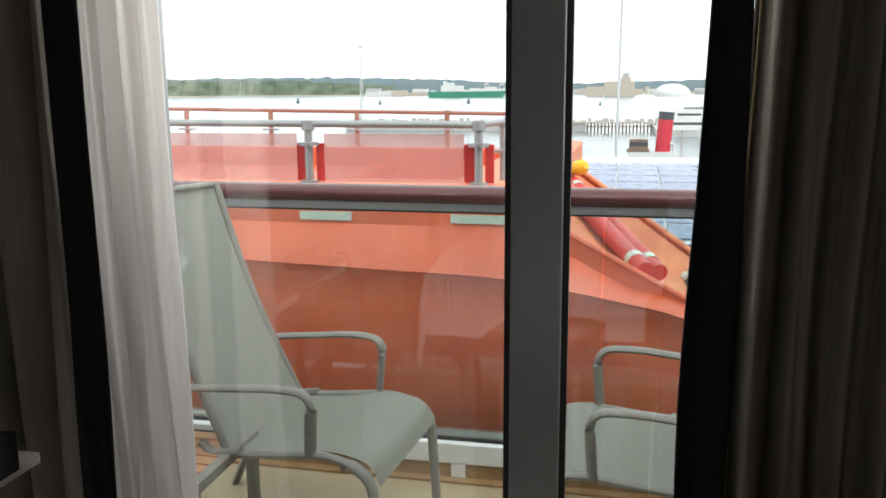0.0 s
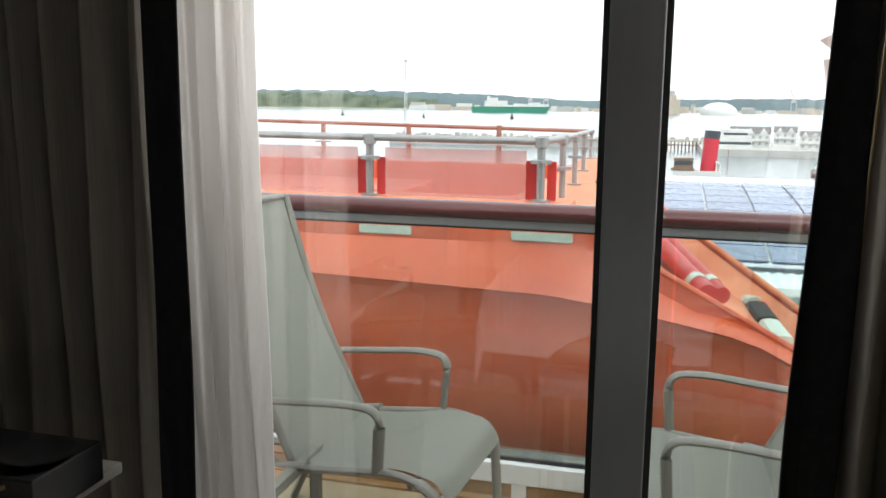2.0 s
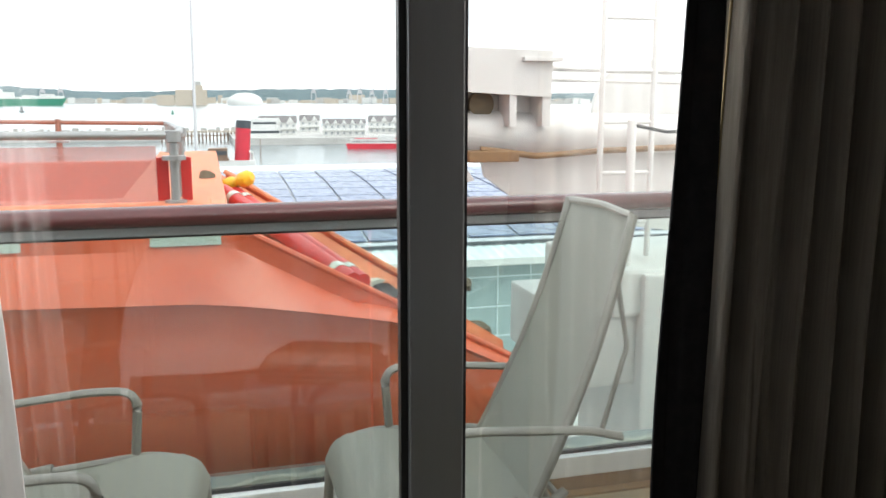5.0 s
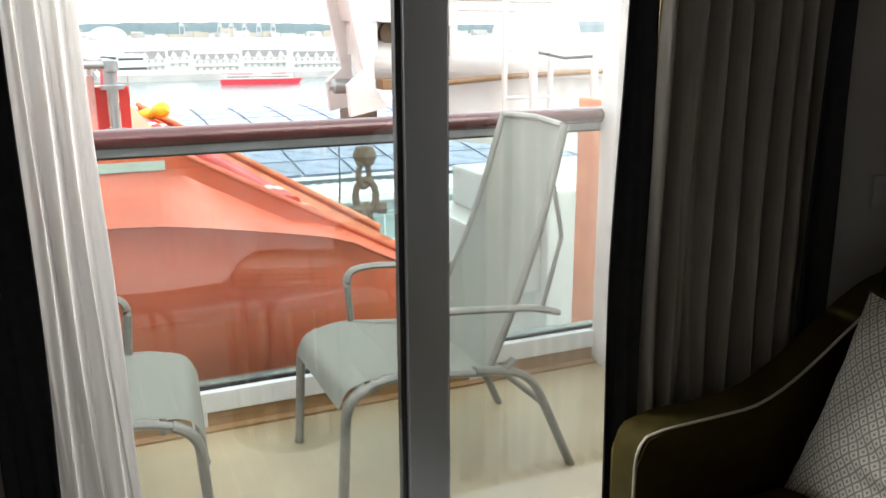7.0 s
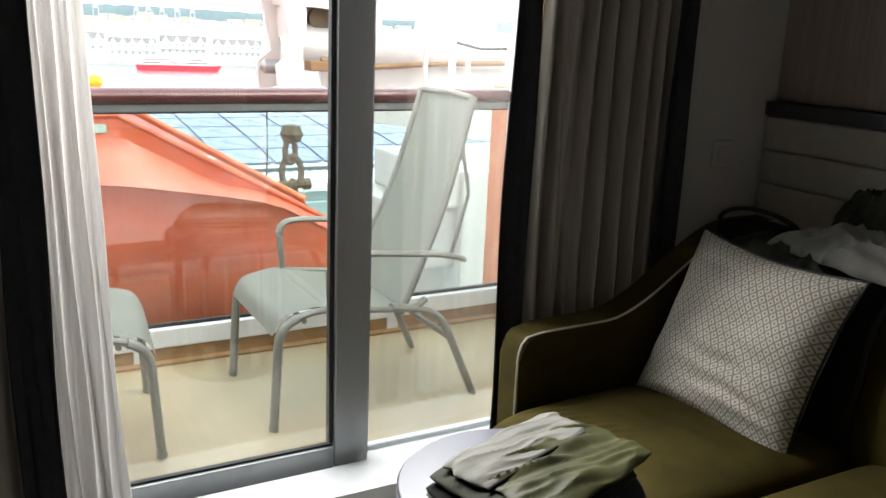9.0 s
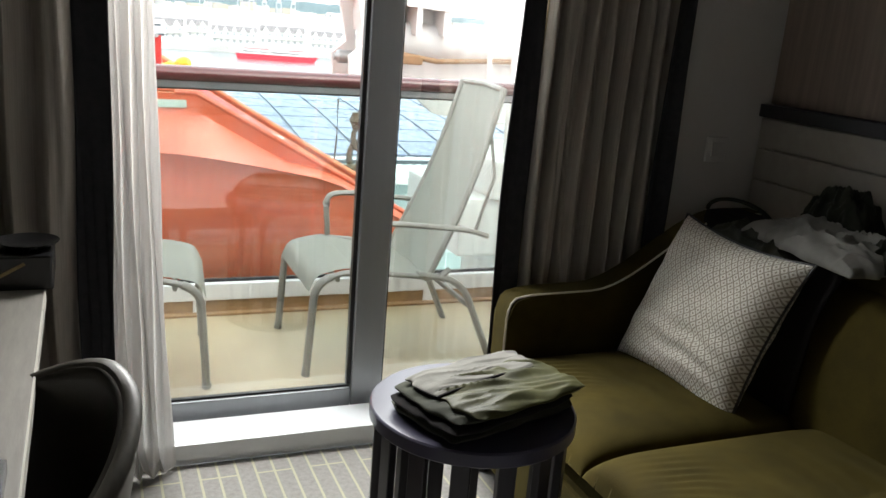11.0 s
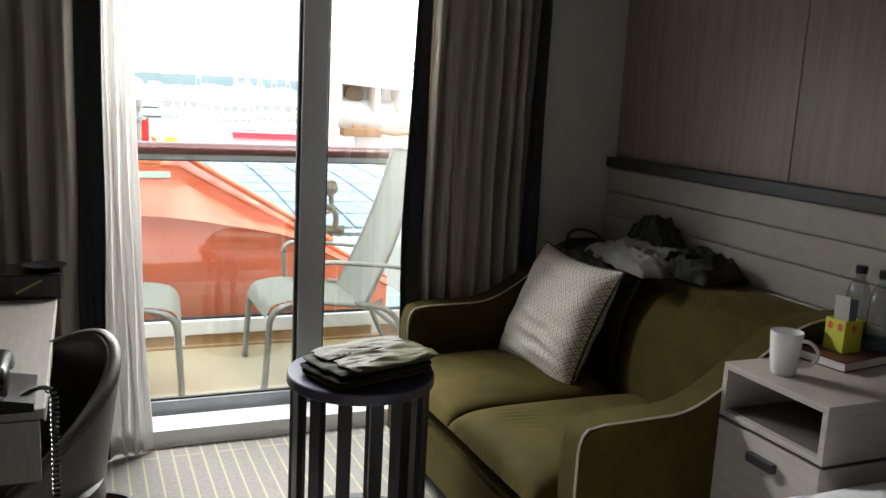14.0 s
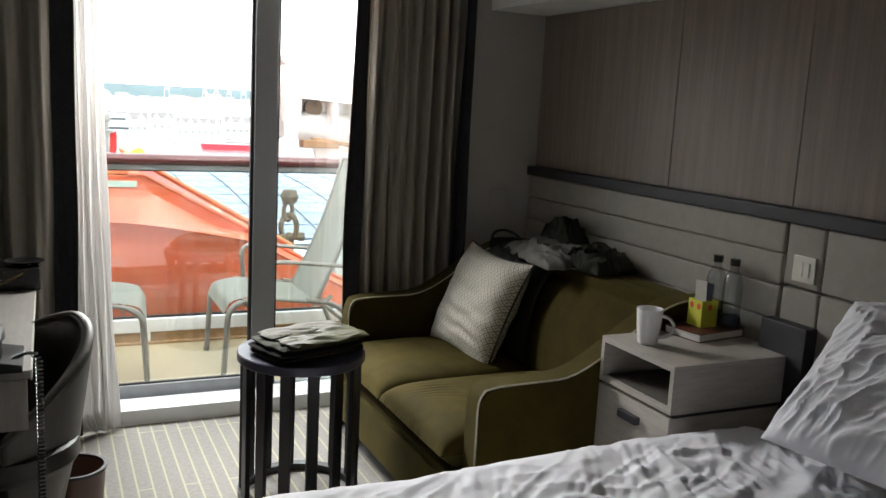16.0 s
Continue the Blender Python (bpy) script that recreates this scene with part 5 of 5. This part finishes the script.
part("cuff", tube([(-0.17, -0.060, 0.012), (-0.05, -0.062, 0.022), (0.06, -0.061, 0.022), (0.165, -0.058, 0.012)], 0.004, 0.003, 6), M["dark_velvet"], [o for o in bpy.data.objects if o.name.startswith("towel")][0], "dark hem seam", True)

# ---- headboard wall ----
hbd = thing("headboard", "channelled grey upholstered headboard with a black ledge", "headboard", (1.27, 0.9, 0.0), kind="structure")
Hh = lambda bm: moved(bm, Matrix.Translation((-1.27, -0.9, 0)))
part("ledge", Hh(box(1.243, 1.31, -2.6, 1.815, 1.206, 1.25, 0.003)), M["ledge"], hbd, "black wooden ledge")
zs = [0.55, 0.72, 0.865, 0.985, 1.095, 1.204]
for z0, z1 in zip(zs, zs[1:]):
    part("channel", Hh(box(1.262, 1.308, 0.111, 1.822, z0 + 0.0005, z1 - 0.0005, 0.011, 4)), M["leather"], hbd, "padded grey channel", True)
for z0, z1 in ((0.45, 0.785), (0.79, 0.99), (0.995, 1.204)):
    for y0, y1 in ((-0.055, 0.097), (-0.39, -0.059), (-0.77, -0.394), (-1.17, -0.774), (-1.57, -1.174), (-1.97, -1.574)):
        part("pad", Hh(box(1.258, 1.308, y0, y1, z0, z1, 0.012, 4)), M["leather"], hbd, "padded grey square", True)
part("gap_strip", Hh(box(1.285, 1.309, 0.097, 0.111, 0.45, 1.204)), M["ledge"], hbd)


def wall_switch(name, label, m, n):
    t_ = thing(name, label, "switch")
    part("plate", box(-0.045 * (1 if n == 2 else 1.0), 0.045, -0.006, 0.004, -0.043, 0.043, 0.003), M["switch"], t_)
    for k in range(n):
        w = 0.052 / n
        part("rocker", box(-0.026 + w * k + 0.001, -0.026 + w * (k + 1) - 0.001, -0.010, -0.005, -0.024, 0.024, 0.0015), M["switch"], t_)
    t_.matrix_basis = m
    return t_
wall_switch("light_switch", "ivory double rocker switch on the headboard", pose(1.253, 0.008, 1.061, 0, 0, -90), 2)
for piece in wall_switch("light_switch", "beige single switch on the painted wall", pose(1.085, 1.82, 1.085), 1).children:
    piece.data.materials[0] = M["wall"]

# ---- nightstand ----
ns = thing("nightstand", "limed grey bedside cabinet with an open shelf and a drawer", "nightstand", (1.0, 0.187, 0.0))
N = lambda bm: moved(bm, Matrix.Translation((-1.0, -0.135, 0)))
x0, x1, y0, y1 = 0.745, 1.245, -0.055, 0.325
part("top", N(box(x0, x1, y0, y1, 0.755, 0.775, 0.002)), M["grey_wood"], ns, "limed wood top")
part("shelf", N(box(x0, x1, y0, y1, 0.617, 0.635, 0.002)), M["grey_wood"], ns)
part("side_panel", N(box(x0, x1, y0, y0 + 0.018, 0.6352, 0.7548, 0.001)), M["grey_wood"], ns)
part("side_panel", N(box(x0, x1, y1 - 0.018, y1, 0.6352, 0.7548, 0.001)), M["grey_wood"], ns)
part("shelf_back", N(box(x1 - 0.02, x1 - 0.004, y0 + 0.018, y1 - 0.018, 0.635, 0.755)), M["dark_inside"], ns)
part("shelf_lining", N(box(x0 + 0.02, x1 - 0.02, y0 + 0.0185, y1 - 0.0185, 0.6355, 0.638)), M["dark_inside"], ns)
part("body", N(box(x0 + 0.018, x1, y0 + 0.008, y1, 0.02, 0.602, 0.002)), M["grey_wood"], ns)
part("recess", N(box(x0 + 0.02, x1, y0 + 0.012, y1 - 0.01, 0.602, 0.617)), M["ledge"], ns)
dr = part("drawer", N(box(x0, x0 + 0.018, y0 + 0.004, y1 - 0.002, 0.30, 0.606, 0.002)), M["grey_wood"], ns, "drawer front")
part("handle", N(box(x0 - 0.02, x0, 0.085, 0.185, 0.535, 0.562, 0.004)), M["ledge"], dr, "black bar handle")
part("drawer", N(box(x0, x0 + 0.018, y0 + 0.004, y1 - 0.002, 0.03, 0.296, 0.002)), M["grey_wood"], ns, "drawer front")
bk = thing("charging_box", "black box panel behind the bedside cabinet", "panel", (1.24, 0.02, 0.5))
part("panel", box(-0.035, 0.018, -0.09, 0.10, 0.0, 0.38, 0.004), M["ledge"], bk)

mug = thing("mug", "plain white porcelain mug with a handle", "mug", (0.832, 0.245, 0.775))
mug.scale = (1.08, 1.08, 1.2)
part("body", lathe([(0, 0.0), (0.026, 0.0), (0.031, 0.006), (0.037, 0.05), (0.041, 0.098), (0.0405, 0.102), (0.038, 0.100), (0.034, 0.05), (0.028, 0.010), (0, 0.008)], 32), M["ceramic"], mug, smooth=True)
part("handle", tube(rounded([(0.02, -0.03, 0.085), (0.034, -0.052, 0.085), (0.046, -0.070, 0.06), (0.034, -0.055, 0.03), (0.018, -0.026, 0.025)], 0.02), 0.006, 0.005, 8), M["ceramic"], mug, smooth=True)
bo = thing("book", "maroon hardback book lying flat", "book", (1.07, 0.165, 0.775))
part("cover", join(box(-0.115, 0.115, -0.08, 0.08, 0.0, 0.003), box(-0.115, 0.115, -0.08, 0.08, 0.027, 0.030), box(-0.115, 0.115, 0.077, 0.08, 0.003, 0.027)), M["book_red"], bo, "maroon cover")
part("page_block", box(-0.111, 0.111, -0.076, 0.077, 0.003, 0.027), M["paper"], bo, "white page block")
bo.matrix_basis = Matrix.Translation((1.12, 0.295, 0.775)) @ pose(0, 0, 0, 0, 0, 8)
tbx = thing("card_holder", "lime green card box with red dots holding leaflets", "box", (1.12, 0.312, 0.805))
tbx.scale = (0.85, 0.85, 1.05)
part("box", join(box(-0.04, 0.04, -0.042, -0.039, 0, 0.09), box(-0.04, 0.04, 0.039, 0.042, 0, 0.09), box(-0.042, -0.039, -0.042, 0.042, 0, 0.09), box(0.039, 0.042, -0.042, 0.042, 0, 0.09), box(-0.04, 0.04, -0.04, 0.04, 0, 0.003)), M["lime"], tbx)
for m in (pose(-0.0425, 0.02, 0.07, 0, -90, 0), pose(-0.0425, -0.022, 0.07, 0, -90, 0), pose(0.0, -0.0425, 0.068, 90, 0, 0)):
    part("dot", moved(lathe([(0, 0), (0.011, 0), (0.011, 0.0006), (0, 0.0006)], 16), m), M["label_red"], tbx, "red round dot")
part("leaflet", moved(box(-0.002, 0.0, -0.025, 0.025, 0, 0.15), pose(0.0, 0.012, 0.005, 0, -6, 20)), M["paper"], tbx, "white leaflet")
part("leaflet", moved(box(-0.0015, 0.0, -0.022, 0.022, 0, 0.14), pose(0.012, -0.005, 0.005, 0, 4, 20)), M["blue"], tbx, "blue leaflet")
for k, (x, y) in enumerate(((1.200, 0.345), (1.204, 0.265))):
    bt = thing("water_bottle", "small clear plastic water bottle with a black cap", "bottle", (x, y, 0.805), "water bottles")
    bt.scale = (1.12, 1.12, 1.13)
    part("body", lathe([(0, 0.0), (0.028, 0.0), (0.031, 0.008), (0.031, 0.04), (0.029, 0.055), (0.031, 0.07), (0.031, 0.135), (0.024, 0.165), (0.013, 0.182), (0.013, 0.198)], 24), M["clear"], bt, smooth=True)
    part("cap", lathe([(0, 0.196), (0.0155, 0.196), (0.0155, 0.217), (0, 0.218)], 18), M["black_plastic"], bt, "black screw cap", True)
    part("label", lathe([(0.0316, 0.012), (0.0316, 0.038)], 24), M["blue"], bt, "dark printed label", True)

# ---- bed ----
bed = thing("bed", "unmade bed with crumpled white linen", "bed", (0.3, -0.85, 0.0))
BD = lambda bm: moved(bm, Matrix.Translation((-0.3, 0.85, 0)))
part("base", BD(box(-0.78, 1.24, -1.72, -0.12, 0.06, 0.30, 0.02)), M["ledge"], bed)
part("mattress", BD(box(-0.80, 1.24, -1.74, -0.10, 0.30, 0.52, 0.05, 4)), M["linen"], bed)
duv = thing("duvet", "rumpled white duvet spread over the bed", "duvet", (0.2, -0.85, 0.5))
def ridge_line(p, q, seed):
    return (1 - min(1.0, abs(noise.noise((p, q, seed))) * 1.6)) ** 2.2


def wrinkle(x, y):
    a = noise.noise((x * 1.7, y * 1.7, 7.0))
    c = noise.noise((x * 2.6 + 9, y * 2.6, 3.0))
    d1, e1 = 0.83 * x + 0.56 * y + 0.10 * c, 0.83 * y - 0.56 * x + 0.10 * a
    d2, e2 = 0.96 * x - 0.28 * y + 0.12 * a, 0.96 * y + 0.28 * x + 0.12 * c
    d3, e3 = 0.45 * x + 0.89 * y + 0.08 * a, 0.45 * y - 0.89 * x + 0.08 * c
    w = 0.024 * noise.noise((x * 2.1, y * 2.1, 0.5))
    w += 0.024 * ridge_line(d1 * 1.8, e1 * 6.5, 1.5) * (0.5 + c)
    w += 0.020 * ridge_line(d3 * 2.0, e3 * 7.0, 4.5) * (0.55 - c)
    w += 0.010 * ridge_line(d2 * 3.0, e2 * 12.0, 8.5)
    w += 0.008 * ridge_line(d1 * 5.0, e1 * 24.0, 12.5) + 0.006 * ridge_line(d3 * 7.0, e3 * 30.0, 15.5)
    return w + 0.0015 * noise.noise((x * 30, y * 34, 2.0))


def duvet_fn(u, v):
    x = -0.95 + 1.93 * u
    s = v * 2.0 - 0.30
    edge = 0.055
    if s < 0:
        y, z = -0.055 + 0.012 * math.sin(9 * x), 0.565 + s * 1.0
        y += 0.02 * noise.noise((x * 6, s * 5, 2))
    else:
        y, z = -0.062 - s, 0.575 + wrinkle(x, -s) * min(1, 0.35 + s * 3) - 0.02 * math.exp(-s / 0.03)
    fx = max(0.0, -0.82 - x)
    return (x if fx == 0 else -0.82 - 0.3 * fx, y, z + 0.02 * math.exp(-((x - 0.55) / 0.3) ** 2) - 1.5 * fx)
solid(part("cover", moved(sheet(duvet_fn, 330, 320), Matrix.Translation((-0.2, 0.85, -0.5))), M["linen"], duv, smooth=True), 0.012)
pw = thing("pillow", "crumpled white bed pillow propped against the headboard", "pillow", (1.06, -0.52, 0.78))
def bedpillow(s):
    def g(u, v):
        a, b_ = 2 * u - 1, 2 * v - 1
        w = max(0.0, (1 - a ** 4) * (1 - b_ ** 4)) ** 0.6
        k = 1 - 0.05 * (1 - b_ * b_) * abs(a) ** 3
        c = noise.noise((a * 1.5, b_ * 1.5, 6.0))
        f1, f2 = b_ + 0.7 * a + 0.5 * c, a - 0.5 * b_
        wr = 0.02 * noise.noise((a * 1.5, b_ * 1.8, 8.0)) + 0.020 * ridge_line(f1 * 0.8, f2 * 2.6 + c, 2.0) + 0.015 * ridge_line(f1 * 1.6, f2 * 5.5 + c * 2, 5.0) + 0.008 * ridge_line(f1 * 3.5 + c, f2 * 10, 9.0)
        return (a * 0.36 * k, b_ * 0.26, s * (0.10 * w) + wr * w)
    return g
bm = join(sheet(bedpillow(1), 150, 120), sheet(bedpillow(-1), 20, 20))
bmesh.ops.remove_doubles(bm, verts=bm.verts, dist=0.0004)
part("case", bm, M["linen"], pw, smooth=True)
pw.matrix_basis = Matrix.Translation((1.04, -0.64, 0.84)) @ pose(0, 0, 0, 0, 0, 8) @ Matrix(((0, 0.72, -0.694, 0), (-1, 0, 0, 0), (0, 0.694, 0.72, 0), (0, 0, 0, 1)))

# ---- desk, chair, phone, tray ----
dk = thing("desk", "limed grey wooden desk along the cabin wall", "desk", (-1.4, 1.2, 0.0))
K = lambda bm: moved(bm, Matrix.Translation((1.4, -1.2, 0)))
part("desktop", K(box(-1.95, -1.04, 0.535, 1.86, 0.725, 0.75, 0.003)), M["desk_wood"], dk, "limed grey desktop")
part("edge_strip", K(box(-1.041, -1.037, 0.535, 1.575, 0.722, 0.7515)), M["switch"], dk, "pale edge strip")
dr = part("drawer", K(box(-1.95, -1.05, 0.53, 0.555, 0.58, 0.725, 0.002)), M["desk_wood"], dk, "end fascia")
part("end_panel", K(box(-1.95, -1.45, 1.72, 1.79, 0.0, 0.725, 0.002)), M["grey_wood"], dk)
part("end_panel", K(box(-1.95, -1.08, 0.555, 0.58, 0.58, 0.725, 0.002)), M["grey_wood"], dk)
part("pedestal", K(box(-1.95, -1.55, 0.64, 1.0, 0.0, 0.725, 0.003)), M["ledge"], dk)

tr = thing("tea_tray", "black tray holding white cups and a saucer", "tray", (-1.19, 1.675, 0.75))
part("box", join(box(-0.22, 0.17, -0.10, 0.10, 0.0, 0.085, 0.006)), M["black_plastic"], tr)
part("emblem", moved(box(-0.045, 0.045, -0.0006, 0.0, -0.004, 0.004), pose(0.07, -0.1006, 0.045, 0, -28, 0)), M["gold_thread"], tr, "small gold emblem bar")
sa = thing("saucer", "dark glossy round dish on the tray", "saucer", (-1.075, 1.66, 0.835))
part("dish", lathe([(0, 0), (0.04, 0.0), (0.068, 0.014), (0.070, 0.017), (0.066, 0.016), (0.04, 0.005), (0, 0.004)], 32), M["black_plastic"], sa, smooth=True)
cp = thing("cup", "white cup with a handle on the tray", "cup", (-1.31, 1.68, 0.835))
part("body", lathe([(0, 0.0), (0.03, 0.0), (0.04, 0.03), (0.043, 0.09), (0.040, 0.088), (0.036, 0.03), (0, 0.008)], 28), M["ceramic"], cp, smooth=True)
part("handle", tube(rounded([(0.036, 0, 0.078), (0.075, 0, 0.078), (0.075, 0, 0.022), (0.034, 0, 0.022)], 0.02), 0.006, seg=8), M["ceramic"], cp, smooth=True)

ph = thing("telephone", "black desk telephone with a curly cord", "telephone", (-1.16, 0.62, 0.75))
part("body", extrude_profile([(-0.09, 0.0), (0.10, 0.0), (0.10, 0.02), (-0.09, 0.055)], -0.10, 0.10), M["black_plastic"], ph)
part("handset", tube(rounded([(0.03, -0.11, 0.05), (0.03, -0.08, 0.085), (0.03, 0.07, 0.085), (0.03, 0.10, 0.05)], 0.03), 0.022, 0.018, 12), M["black_plastic"], ph, smooth=True)
helix = []
for k in range(420):
    u = k / 419
    bx, by = (0.08 + 0.06 * min(1, u * 6)), -0.10 + 0.03 * min(1, u * 6)
    bz = 0.04 - (0.62 * max(0, (u - 0.14)) if u > 0.14 else -0.01 * math.sin(u * 20))
    a = 2 * math.pi * 52 * u
    helix.append((bx + 0.009 * math.cos(a), by + 0.009 * math.sin(a), bz))
part("cord", tube(helix, 0.0024, seg=5), M["black_plastic"], ph, "curly cord", True)

dc = thing("desk_chair", "dark leather tub chair tucked under the desk", "chair", (-1.133, 0.84, 0.0))
def shell(rad_in):
    def fn(u, v):
        a = radians(-118 + 236 * u)
        top = 0.79 - 0.28 * (abs(2 * u - 1) ** 1.6)
        z = 0.40 + (top - 0.40) * v
        r = 0.215 + 0.050 * v - rad_in
        return (r * math.cos(a) * 1.05, r * math.sin(a) * 0.86, z)
    return fn
solid(part("outer_shell", sheet(shell(0.0), 48, 14), M["chair_shell"], dc, "grey-brown outer shell", True), 0.016)
solid(part("inner_pad", sheet(shell(0.022), 48, 14), M["chair_leather"], dc, "dark leather inner back", True), 0.020)
part("rim", tube([shell(0.008)(k / 48, 1.0) for k in range(49)], 0.016, 0.010, 8), M["chair_shell"], dc, "rounded rim", True)
part("seat", lathe([(0, 0.36), (0.20, 0.36), (0.225, 0.39), (0.22, 0.44), (0.18, 0.465), (0, 0.47)], 32), M["chair_leather"], dc, "round padded seat", True)
part("lower_shell", sheet(lambda u, v: ((0.150 + 0.065 * v) * math.cos(radians(-118 + 236 * u)), (0.150 + 0.06 * v) * math.sin(radians(-118 + 236 * u)), 0.12 + 0.28 * v), 36, 4), M["chair_shell"], dc, smooth=True)
for a in (45, 135, 225, 315):
    part("leg", tube([(0.12 * math.cos(radians(a)), 0.12 * math.sin(radians(a)), 0.37), (0.19 * math.cos(radians(a)), 0.19 * math.sin(radians(a)), 0.0)], 0.013, seg=8), M["table"], dc, smooth=True)
dc.matrix_basis = pose(-1.133, 0.84, 0.0, 0, 0, 35)
bn = thing("waste_bin", "brown round waste bin with a dark rim on the carpet", "bin", (-0.93, 1.0, 0.0))
part("body", lathe([(0, 0), (0.085, 0), (0.105, 0.255), (0.100, 0.255), (0.081, 0.006), (0, 0.006)], 32), M["bin"], bn, smooth=True)
part("rim", lathe([(0.098, 0.252), (0.108, 0.252), (0.108, 0.262), (0.098, 0.262), (0.098, 0.252)], 32), M["ledge"], bn, smooth=True)
